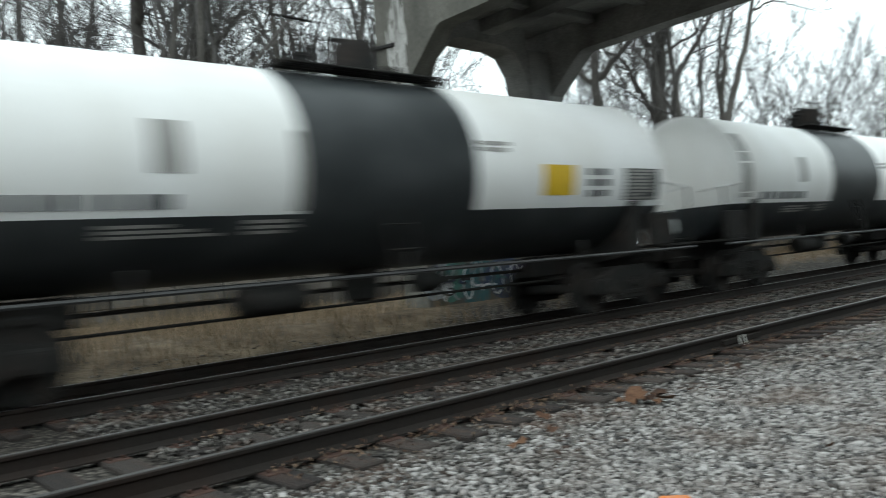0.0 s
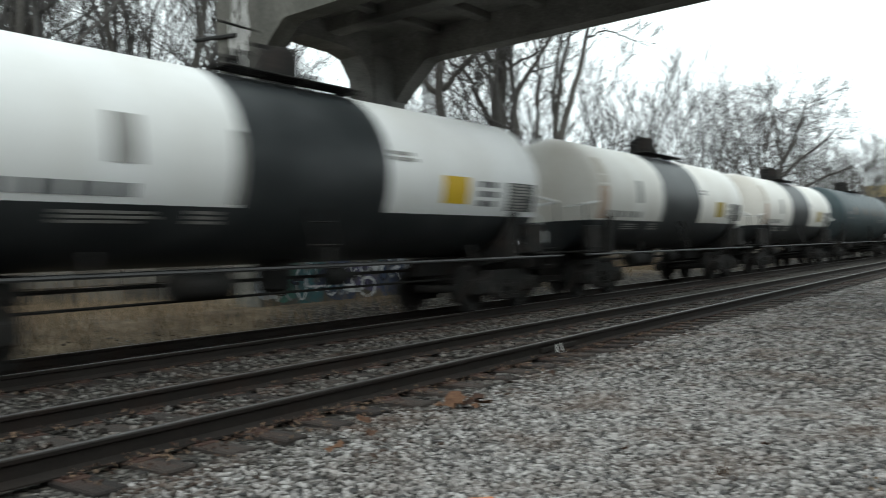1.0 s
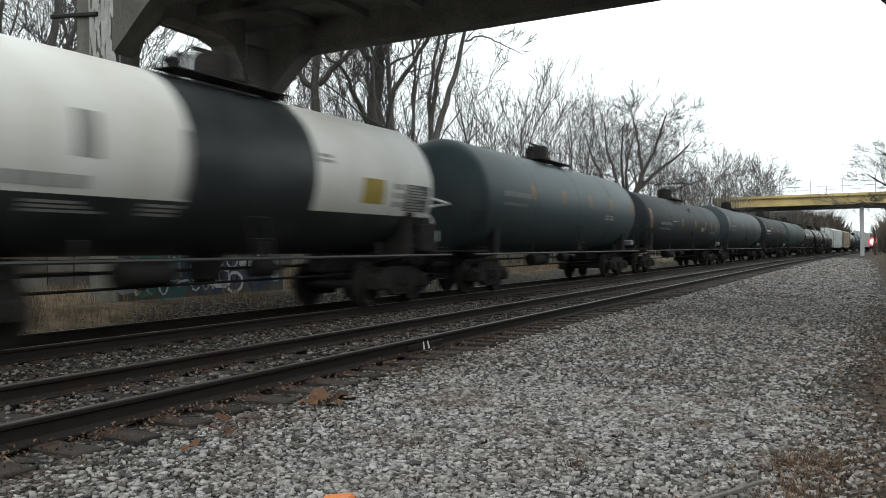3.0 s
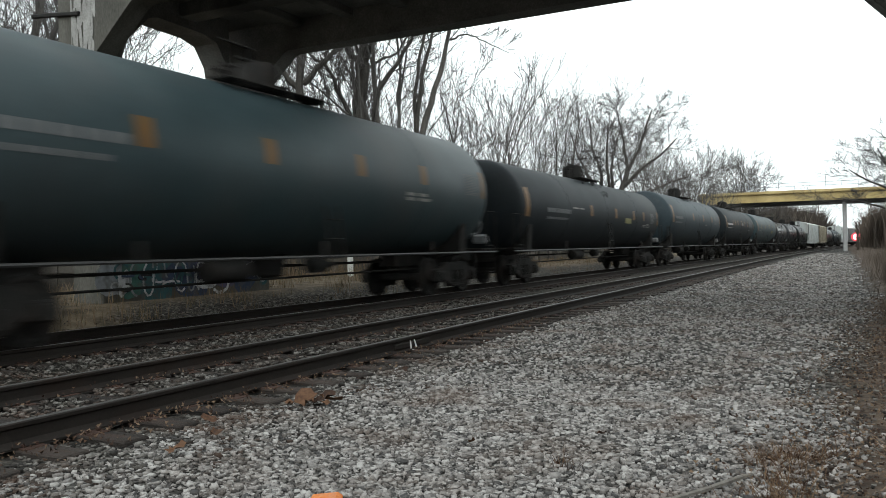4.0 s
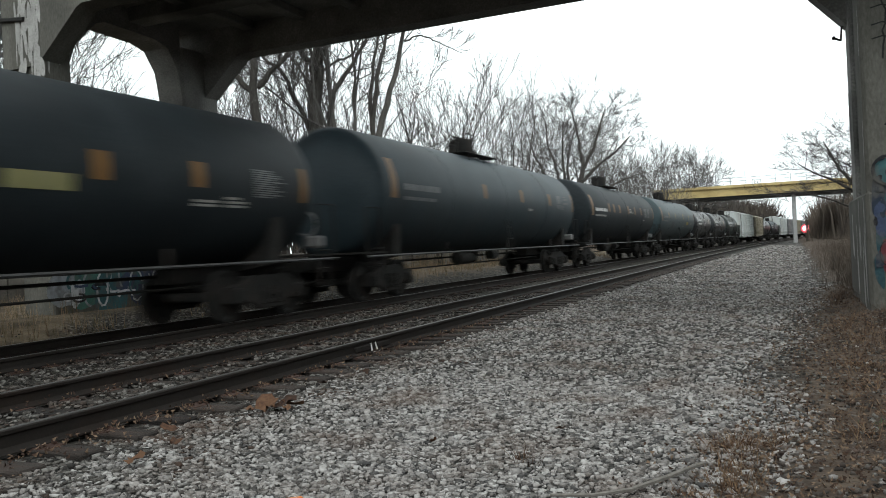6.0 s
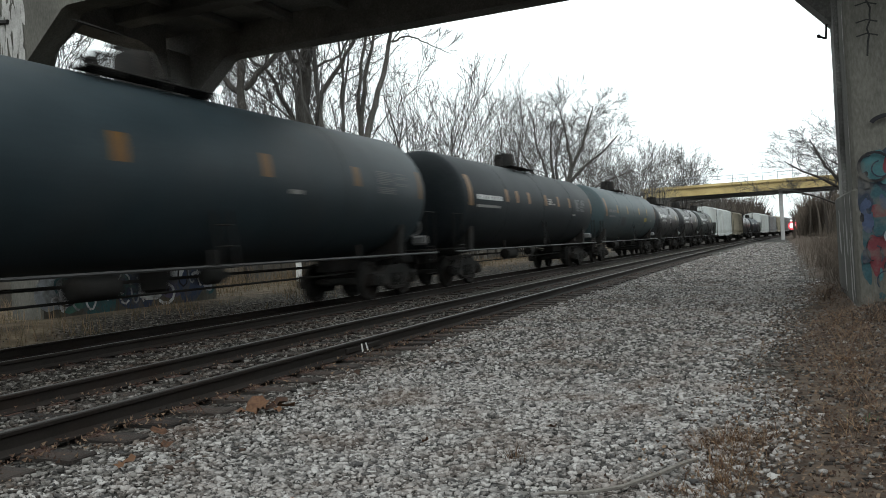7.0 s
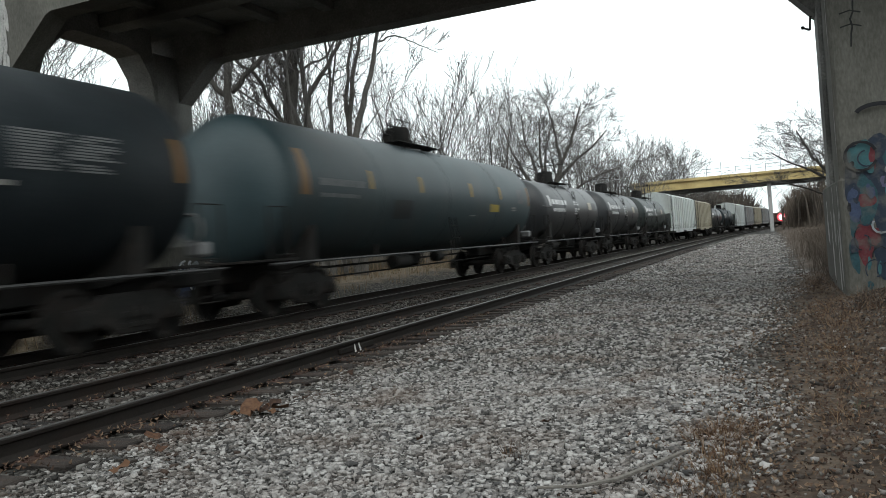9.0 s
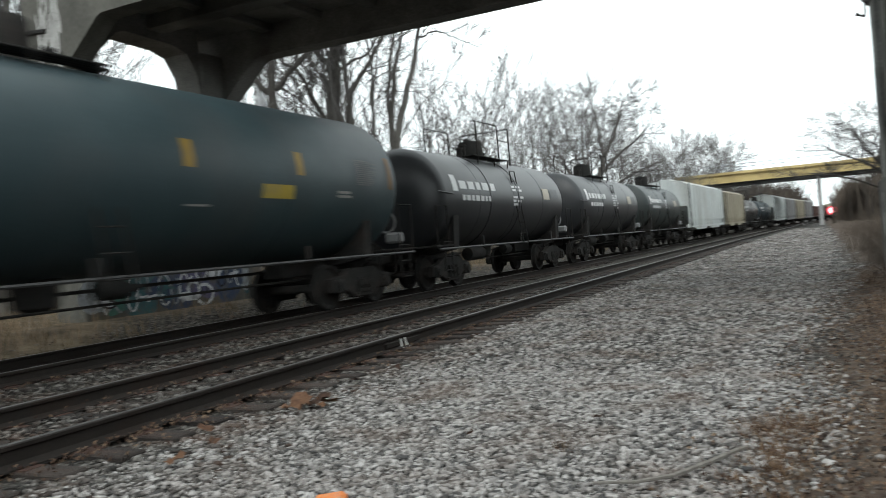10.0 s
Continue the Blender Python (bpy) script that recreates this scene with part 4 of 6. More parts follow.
def add_under(car, half, r, zc, bog):
    """Stub sills, saddles, side sill pipes and brake gear below the tank."""
    for s in (-1, 1):
        y0, y1 = sorted((s * (half + 0.32), s * (bog - 1.6)))
        part("stub_sill", Geo().box(-0.22, 0.22, y0, y1, 0.72, 1.08, 0.02), GEAR, car)
        sad = [(-1.25, 1.0), (-0.5, 0.88), (0.5, 0.88), (1.25, 1.0), (1.3, zc - r * 0.35), (1.05, zc - r * 0.72), (0.5, zc - r * 0.96), (-0.5, zc - r * 0.96), (-1.05, zc - r * 0.72), (-1.3, zc - r * 0.35)]
        part("saddle", Geo().prism(sad, s * bog - 0.16, s * bog + 0.16), GEAR, car)
        part("end_platform", Geo().box(-1.42, 1.42, min(s * (half + 0.35), s * (half - 0.55)), max(s * (half + 0.35), s * (half - 0.55)), 1.08, 1.13, 0.01), GEAR, car)
        add_coupler(car, s * (half + 0.3), s)
        part("side_sill", Geo().tube([(s * 1.45, -half - 0.3, 1.03), (s * 1.45, half + 0.3, 1.03)], 0.028, 6), SILL, car, "thin grey side rail")
        for k in (-0.5, 0.0, 0.5):
            part("sill_hanger", Geo().box(s * 1.45 - 0.03, s * 1.45 + 0.03, k * half * 1.1 - 0.04, k * half * 1.1 + 0.04, 1.05, 1.3, 0.01), GEAR, car)
    part("brake_rod", Geo().tube([(0.35, -bog + 0.9, 0.62), (0.35, bog - 0.9, 0.66)], 0.022, 5), GEAR, car)
    part("brake_rod", Geo().tube([(-0.2, -bog + 0.9, 0.84), (-0.2, bog - 0.9, 0.86)], 0.03, 5), GEAR, car)
    part("air_reservoir", Geo().lathe([(-0.55, 0.001), (-0.5, 0.18), (0.5, 0.18), (0.55, 0.001)], 14, "y", (0.55, -1.6, 0.82)), GEAR, car)
    part("brake_cylinder", Geo().lathe([(-0.3, 0.001), (-0.28, 0.15), (0.2, 0.15), (0.4, 0.05), (0.5, 0.05)], 12, "y", (0.5, 1.1, 0.86)), GEAR, car)
    part("bottom_outlet", Geo().lathe([(0.62, 0.18), (0.7, 0.3), (zc - r - 0.05, 0.34), (zc - r + 0.06, 0.4)], 12, "z", (0, 0.2, 0)), GEAR, car)


SILL = mat("worn_side_rail", [(0.03, 0.03, 0.03), (0.07, 0.07, 0.07)], 0.6, 0.2, scale=4)


def add_top(car, r, zc, y0, cage):
    """Valve housing, its lid and the walkway on top of the tank."""
    zt = zc + r
    dome = part("valve_housing", Geo().lathe([(zt - 0.15, 0.4), (zt + 0.12, 0.4), (zt + 0.5, 0.39), (zt + 0.58, 0.34), (zt + 0.6, 0.001)], 18, "z", (0, y0 + 0.3, 0)), GEAR, car)
    part("lid_lever", Geo().box(-0.06, 0.06, y0 - 0.2, y0 + 0.6, zt + 0.6, zt + 0.64, 0.01), GEAR, dome)
    for dy, h in ((-0.55, 0.42), (-0.8, 0.3), (0.95, 0.26)):
        part("valve", Geo().lathe([(zt - 0.1, 0.1), (zt + h - 0.06, 0.09), (zt + h - 0.05, 0.13), (zt + h, 0.12), (zt + h, 0.001)], 10, "z", (0.12, y0 + dy, 0)), GEAR, car)
    for s in (-1, 1):
        deck = Geo()
        for k in range(4):
            deck.box(min(s * (0.5 + 0.1 * k), s * (0.58 + 0.1 * k)), max(s * (0.5 + 0.1 * k), s * (0.58 + 0.1 * k)), y0 - 1.5, y0 + 1.35, zt - 0.06, zt - 0.03, 0.01)
        part("walkway", deck, GEAR, car, "narrow dark steel grating walkway")
        for dy in (-1.2, 0.1, 1.2):
            part("walkway_bracket", Geo().tube([(s * 0.9, y0 + dy, zt - 0.06), (s * 0.86, y0 + dy, zt - 0.3)], 0.02, 5), GEAR, car)
    part("cross_walkway", Geo().box(-0.48, 0.48, y0 + 1.25, y0 + 1.75, zt - 0.005, zt + 0.03, 0.01), GEAR, car)
    if cage:
        for y in (y0 - 1.15, y0 + 0.55, y0 + 1.5):
            for x in (-0.85, 0.85):
                part("rail_post", Geo().tube([(x, y, zt - 0.2), (x, y, zt + 0.95), (x * 0.9, y + 0.1, zt + 1.02)], 0.025, 5), GEAR, car)
        for x in (-0.85, 0.85):
            part("safety_rail", Geo().tube([(x, y0 - 1.15, zt + 0.98), (x, y0 + 0.55, zt + 1.0)], 0.022, 5), GEAR, car)
            part("safety_rail", Geo().tube([(x, y0 + 0.55, zt + 0.55), (x, y0 + 1.5, zt + 0.55)], 0.02, 5), GEAR, car)
        part("safety_rail", Geo().tube([(-0.85, y0 + 1.5, zt + 0.98), (0.85, y0 + 1.5, zt + 0.98)], 0.022, 5), GEAR, car)
    else:
        part("grab_rail", Geo().tube([(0.9, y0 - 0.9, zt - 0.15), (0.9, y0 - 0.9, zt + 0.5), (0.9, y0 - 1.6, zt + 0.52)], 0.022, 5), GEAR, car)


def banded_tank_car(length, seed, rust=False, fresh=True):
    """White tank car, black below and round its middle."""
    car = new("tank_car")
    half, r, zc = length / 2 - 1.0, 1.42, 2.52
    bog = half - 1.25
    g = Geo()
    prof = tank_profile(half, r, 0.5, (-1.47, -1.466, 1.466, 1.47))
    n = 40
    g.lathe(prof, n, "y", (0, 0, zc))
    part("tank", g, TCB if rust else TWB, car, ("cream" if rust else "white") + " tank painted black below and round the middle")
    R = r + 0.006
    for y in (-half + 0.5, half - 0.5):
        part("weld_seam", Geo().lathe([(y - 0.02, r), (y - 0.01, r + 0.01), (y + 0.01, r + 0.01), (y + 0.02, r)], n, "y", (0, 0, zc), a0=radians(-25), a1=radians(205)), TW, car)
    part("placard", Geo().patch(R, 2.92, 3.68, -19, 1, zc), PLACD if rust else PLAC, car, "square yellow placard")
    part("stencil", bars(R, zc, 4.05, 4.65, -20, 2, 3, seed, 0.3, 0.95), INKG if rust else INK, car, "rows of small dark writing", kind="stuff")
    part("data_panel", Geo().patch(R, half - 1.62, half - 0.6, -23, 0, zc), INKDARK, car, "dark panel of small print")
    part("data_line", bars(R + 0.004, zc, half - 1.55, half - 0.66, -22, 0, 9, seed + 1, 0.9, 1.0), INKG, car, kind="stuff")
    part("lettering", bars(R, zc, -5.2, -3.0, -24, -13, 1, seed + 2, 0.36, 1.0), INKG if rust else INKMID, car, "row of grey lettering", kind="stuff")
    part("patch", Geo().patch(R, -3.35, -3.0, -8, 16, zc), INKG, car, "faded grey repainted patch")
    part("patch", Geo().patch(R, -half + 0.6, -half + 1.0, -22, 38, zc), INKG if not rust else INKTAN, car, "faded brownish repainted patch")
    part("reflector", Geo().patch(R, -1.6, -1.48, -26, 14, zc), INKG, car)
    if rust:
        part("rust_stain", Geo().patch(R, -half + 0.52, -half + 1.0, -26, 6, zc, 6), RUSTY, car, "brown rust stain")
    part("stencil", bars(R, zc, 1.55, 2.3, 8, 16, 2, seed + 4, 0.7, 1.0), INKG, car, kind="stuff")
    part("stencil", bars(R, zc, -3.9, -2.2, -38, -30, 3, seed + 5, 1.5, 1.0), INKG, car, kind="stuff")
    part("stencil", bars(R, zc, -2.2, -1.2, -38, -29, 3, seed + 6, 0.8, 1.0), INKG, car, kind="stuff")
    add_under(car, half, r, zc, bog)
    add_top(car, r, zc, 0.1, False)
    for s in (-1, 1):
        part("handrail", Geo().tube([(1.36, s * (half - 0.85), 2.34), (1.42, s * (half + 0.32), 2.2), (0.9, s * (half + 0.36), 2.16)], 0.028, 6), TW, car, "white end handrail")
        part("handrail_post", Geo().tube([(1.42, s * (half + 0.32), 1.1), (1.42, s * (half + 0.32), 2.2)], 0.018, 6), GEAR, car)
        part("end_brace", Geo().box(1.15, 1.3, min(s * (half - 0.75), s * (half - 0.05)), max(s * (half - 0.75), s * (half - 0.05)), 1.12, 1.72, 0.02), GEAR, car)
        ladder(car, 1.45, s * (half - 0.15), 0.5, 1.2, GEAR)
    part("brake_wheel", Geo().lathe([(half + 0.3, 0.24), (half + 0.33, 0.27), (half + 0.36, 0.24), (half + 0.33, 0.21), (half + 0.3, 0.24)], 16, "y", (0.75, 0, 1.75)), TW, car)
    part("control_valve", Geo().box(0.9, 1.2, half + 0.02, half + 0.25, 1.3, 1.6, 0.05), HOPW, car, "pale grey brake valve")
    ladder(car, 1.47, 0.0, 1.0, 3.4, GEAR, lean=0.55)
    add_bogies(car, bog)
    return tagged(car, "white tank car with black underside and middle band" + (", rust-stained" if rust else ", yellow placard"), "tank car", "cars of the freight train")


PLACP = mat("bleached_yellow_placard", [(0.17, 0.16, 0.06), (0.25, 0.235, 0.11)], 0.6, scale=8, bump=0, stain=(0.15, 0.14, 0.1), stain_scale=5)
PLACD = mat("faded_yellow_placard", [(0.28, 0.2, 0.02), (0.4, 0.3, 0.05)], 0.6, scale=8, bump=0, stain=(0.2, 0.17, 0.1), stain_scale=5)
INKSHADE = mat("dark_repaint", [(0.01, 0.012, 0.014), (0.018, 0.02, 0.022)], 0.5, scale=3, bump=0)
INKDARK = mat("dark_print_panel", [(0.05, 0.055, 0.055), (0.1, 0.1, 0.1)], 0.6, scale=20, bump=0)
INKMID = mat("grey_lettering", [(0.09, 0.094, 0.098), (0.17, 0.172, 0.175)], 0.6, scale=8, bump=0)
INKTAN = mat("brownish_patch", [(0.36, 0.32, 0.26), (0.46, 0.42, 0.35)], 0.6, scale=3, bump=0)


def dark_tank_car(length, paint_m, word, seed, small=False, plates=(-4.1, -1.5, 1.2, 3.75), letters=(-6.2, -4.2), panel=(5.9, 6.9), placard=None, lines=(), stripes=True, pale=False, slim=False):
    """Dark tank car with amber reflector plates along its side."""
    car = new("tank_car")
    r = 1.36 if small else (1.42 if slim else 1.52)
    zc = 2.36 if small else (2.4 if slim else 2.56)
    low = -6 if slim else 0  # marks sit lower on the slimmer tank
    half = length / 2 - 0.98
    bog = half - (1.1 if small else 1.4)
    g = Geo()
    n = 40
    seams = [half * k for k in (-0.5, 0.0, 0.5)]
    prof = tank_profile(half, r, 0.52, [s + d for s in seams for d in (-0.012, -0.006, 0.006, 0.012)])
    prof = [(t, rr + (0.005 if any(abs(abs(t - s) - 0.006) < 1e-6 for s in seams) else 0.0)) for t, rr in prof]
    g.lathe(prof, n, "y", (0, 0, zc))
    part("tank", g, paint_m, car)
    R = r + 0.008
    if not small:
        for y in plates:
            w = 0.09 if stripes is False else 0.13
            part("reflector", Geo().patch(R, y - w, y + w, low, 16 + low, zc), AMBER2 if stripes is False else AMBER, car, "amber reflector plate")
        if stripes is not None:
            part("reflector", Geo().patch(R, -half + 0.75, -half + 1.05, -8 + low, 28 + low, zc, 8), AMBER, car, "tall amber stripe")
        part("reflector", Geo().patch(R, half - 0.8, half - 0.62, -6 + low, 20 + low, zc, 8), AMBER, car, "tall amber stripe")
        part("lettering", bars(R, zc, letters[0], letters[1], low, 9 + low, 1, seed, 0.34, 1.0), INKW if pale else INKMID, car, "row of pale lettering", kind="stuff")
        part("lettering", bars(R, zc, letters[0], letters[1] - 0.3, -9 + low, -4 + low, 1, seed + 1, 0.3, 1.0), INKG if pale else INKMID, car, kind="stuff")
        part("data_panel", bars(R, zc, panel[0], panel[1], -4 + low, 16 + low, 13, seed + 2, 0.9, 0.95), INKMID, car, "rows of small pale print", kind="stuff")
        for y0, y1, a0, a1, rows in lines:
            part("stencil", bars(R, zc, y0, y1, a0, a1, rows, seed + 3, 0.6, 0.95), INKG, car, "short lines of pale stencilling", kind="stuff")
        if placard:
            part("placard", Geo().patch(R, *placard, zc), PLACP if seed == 12 else PLACD, car, "rectangular faded yellow placard")
        if stripes is False:
            part("patch", Geo().patch(R, -3.6, -2.5, -26, -8, zc), INKSHADE, car, "darker repainted square")
    else:
        # plain bars where the owner's name and number stand
        part("emblem", Geo().patch(R, -half + 0.95, -half + 1.25, 6, 25, zc), INKW, car, "white emblem")
        part("lettering", bars(R, zc, -half + 1.4, -half + 4.1, 9, 24, 1, seed, 0.46, 1.0), INKW, car, "large white lettering", kind="stuff")
        part("lettering", bars(R, zc, -half + 1.5, -half + 3.6, -4, 6, 1, seed + 1, 0.3, 1.0), INKW, car, "white lettering", kind="stuff")
        part("data_panel", Geo().patch(R, half - 2.6, half - 1.95, 2, 18, zc), INKTAN, car, "faded yellow notice")
        part("data_panel", Geo().patch(R, half - 1.8, half - 0.95, 3, 18, zc), INKMID, car)
        part("stencil", bars(R, zc, half - 5.5, half - 4.5, -8, 20, 6, seed + 2, 0.4, 0.8), INKW, car, kind="stuff")
        for y in (-half * 0.35, half * 0.08):
            part("tank_strap", Geo().lathe([(y - 0.05, r), (y - 0.05, r + 0.015), (y + 0.05, r + 0.015), (y + 0.05, r)], n, "y", (0, 0, zc)), paint_m, car)
        part("handhold", Geo().tube([(r * 0.96, -half + 0.1, zc + 0.12), (r + 0.06, -half + 0.8, zc + 0.05)], 0.02, 5), SILL, car)
    add_under(car, half, r, zc, bog)
    add_top(car, r, zc, -0.3, small or seed % 3 == 0)
    for s in (-1, 1):
        part("handrail", Geo().tube([(1.42, s * (half - 0.3), 1.1), (1.42, s * (half - 0.3), 2.1), (1.42, s * (half + 0.3), 2.1), (1.42, s * (half + 0.3), 1.1)], 0.022, 5), GEAR, car)
        ladder(car, 1.45, s * (half - 0.15), 0.5, 1.2, GEAR)
    ladder(car, 1.5, 0.35, 1.0, zc + 0.9, GEAR, lean=0.3)
    part("brake_wheel", Geo().lathe([(half + 0.3, 0.24), (half + 0.33, 0.27), (half + 0.36, 0.24), (half + 0.33, 0.21), (half + 0.3, 0.24)], 16, "y", (0.75, 0, 1.75)), HOPG, car)
    part("control_valve", Geo().box(0.85, 1.25, half + 0.02, half + 0.25, 1.25, 1.5, 0.05), HOPG, car)
    add_bogies(car, bog)
    return tagged(car, word, "tank car", "cars of the freight train")


def hopper_car(length, paint_m, word, height=4.3, ribs=True, open_top=False):
    car = new("gondola_car" if open_top else "hopper_car")
    half = (length - 1.0) / 2
    z0 = 1.05
    if open_top:
        g = Geo()
        for s in (-1, 1):
            g.box(s * 1.45 - 0.05, s * 1.45 + 0.05, -half, half, z0, height, 0.02)
            g.box(-1.45, 1.45, s * half - 0.05, s * half + 0.05, z0, height, 0.02)
        g.box(-1.4, 1.4, -half, half, z0 - 0.1, z0 + 0.1, 0.02)
        part("body", g, paint_m, car)
    else:
        side = [(-half, height - 1.5), (-half, height), (half, height), (half, height - 1.5), (half - 1.9, z0 + 0.35), (half - 3.2, z0 - 0.2), (1.2, z0 - 0.2), (0.0, z0 + 0.3), (-1.2, z0 - 0.2), (-half + 3.2, z0 - 0.2),
                (-half + 1.9, z0 + 0.35)]
        part("body", Geo().prism(side, -1.5, 1.5, "x"), paint_m, car)
        roof = [(-1.52, height), (-1.1, height + 0.22), (0, height + 0.32), (1.1, height + 0.22), (1.52, height)]
        part("roof", Geo().prism(roof, -half - 0.02, half + 0.02), paint_m, car)
        part("roof_hatch", Geo().box(-0.4, 0.4, -half + 0.6, half - 0.6, height + 0.3, height + 0.42, 0.03), paint_m, car)
        for s in (-1, 1):
            part("side_panel", Geo().box(s * 1.51 - 0.03, s * 1.51 + 0.03, -half + 0.4, half - 0.4, z0 + 0.5, height - 0.1, 0.01), paint_m, car)
    if ribs:
        for s in (-1, 1):
            n = int(length / 1.3)
            for i in range(n + 1):
                y = -half + 0.15 + (2 * half - 0.3) * i / n
                part("rib", Geo().box(s * 1.56 - 0.05, s * 1.56 + 0.05, y - 0.06, y + 0.06, z0 + 0.1, height - 0.05, 0.01), paint_m, car)
    for s in (-1, 1):
        part("side_sill", Geo().box(s * 1.45 - 0.06, s * 1.45 + 0.06, -half - 0.1, half + 0.1, z0 - 0.05, z0 + 0.18, 0.01), paint_m, car)
        part("end_post", Geo().box(-1.3, 1.3, min(s * (half + 0.05), s * (half - 0.1)), max(s * (half + 0.05), s * (half - 0.1)), z0 - 0.1, z0 + 0.5, 0.02), GEAR, car)
        ladder(car, 1.62, s * (half - 0.4), 0.5, height, GEAR)
        add_coupler(car, s * (half + 0.1), s)
    part("centre_sill", Geo().box(-0.25, 0.25, -half, half, 0.75, 1.05, 0.02), GEAR, car)
    add_bogies(car, half - 1.5)
    return tagged(car, word, "gondola car" if open_top else "hopper car", "cars of the freight train")


SPEED = 13.7
CARS = []  # car and the stretch from coupler to coupler at the start


def put_car(car, s0, s1):
    CARS.append((car, (s0 + s1) / 2))


BOUNDS = [-1.1, 14.3, 29.6, 43.75, 57.95, 75.15, 96.45, 115.7, 134.7, 153.55, 166.3, 179.0, 191.5, 210.5, 226.0, 242.0, 258.0, 276.0, 294.0, 312.0, 330.0, 348.0, 366.0, 384.0]
MAKE = [
    lambda l: banded_tank_car(l, 1), lambda l: banded_tank_car(l, 2), lambda l: banded_tank_car(l, 3, rust=True), lambda l: banded_tank_car(l, 4, rust=True),
    lambda l: dark_tank_car(l, TG2, "slate-grey railway tank car with amber reflector plates", 10, stripes=None, lines=((3.0, 4.3, -14, -6, 2),)),
    lambda l: dark_tank_car(l, TK, "black railway tank car with amber plates and pale placards", 12, plates=(-2.2, 1.25, 4.2, 6.1), letters=(-7.0, -4.6), panel=(7.5, 8.7), placard=(2.75, 3.75, -13, -4), slim=True, lines=((6.0, 7.3, -18, -10, 3), (-4.4, -3.2, 2, 5, 1))),
    lambda l: dark_tank_car(l, TG, "dull slate railway tank car with a tall amber stripe", 13, plates=(-1.9, 1.5, 4.75), letters=(-7.2, -5.0), panel=(5.7, 7.2), lines=((2.2, 3.0, -10, -5, 1),)),
    lambda l: dark_tank_car(l, TK, "black railway tank car with white lettering and amber plates", 14, plates=(-4.3, -3.2, -1.85, 0.3, 2.1, 3.9), letters=(-7.1, -4.6), panel=(4.9, 6.6), lines=((0.6, 1.55, 2, 12, 3), (4.4, 5.0, -12, -8, 1)), pale=True),
    lambda l: dark_tank_car(l, TG2, "blue-slate railway tank car with dull amber plates", 16, plates=(-4.75, -1.95, 1.75, 4.5), letters=(-6.95, -5.0), panel=(6.4, 7.2), placard=(3.45, 4.3, -16, -7), lines=((1.7, 2.5, -22, -20, 1), (5.7, 6.4, -14, -8, 2)), stripes=False),
    lambda l: dark_tank_car(l, TKS, "short black railway tank car with white lettering and a railed platform", 20, small=True),
    lambda l: dark_tank_car(l, TKS, "short black railway tank car with white lettering", 21, small=True),
    lambda l: dark_tank_car(l, TGR, "short dark green railway tank car with white lettering", 22, small=True),
    lambda l: hopper_car(l, HOPW, "pale grey covered hopper car with sloping ends", 4.0),
    lambda l: hopper_car(l, HOPT, "tan covered hopper car with ribbed sides", 3.9),
    lambda l: dark_tank_car(l, TKS, "short black railway tank car", 23, small=True),
    lambda l: dark_tank_car(l, TG, "short slate railway tank car", 24, small=True),
    lambda l: hopper_car(l, HOPW, "whitish covered hopper car", 4.4),
    lambda l: hopper_car(l, HOPG, "grey covered hopper car"), lambda l: hopper_car(l, HOPT, "dull tan covered hopper car"), lambda l: hopper_car(l, HOPG, "grey ribbed covered hopper car"),
    lambda l: hopper_car(l, HOPR, "oxide-red open gondola car", 3.4, True, True), lambda l: hopper_car(l, HOPR, "oxide-red open gondola car", 3.4, True, True),
    lambda l: hopper_car(l, HOPR, "dull red open gondola car", 3.2, True, True),
]
for make, a, b in zip(MAKE, BOUNDS, BOUNDS[1:]):
    put_car(make(b - a), a, b)
# the rest of the train, far down the line
s = BOUNDS[-1]
for i in range(9):
    car = copy_thing(CARS[(13, 14, 17, 19, 20, 21, 15)[(i * 3) % 7]][0], Matrix())
    put_car(car, s, s + 18)
    s += 18

# ---- trees, all bare ----
BARK = mat("grey_bark", [(0.04, 0.036, 0.032), (0.075, 0.069, 0.062), (0.13, 0.122, 0.11)], 0.95, scale=5, fine=40, bump=0.8, dist=0.02, stretch=(1, 1, 0.25), rand=0.3)
TWIG = mat("dark_twig", [(0.065, 0.061, 0.058), (0.125, 0.119, 0.113)], 0.95, scale=5, bump=0, rand=0.4)


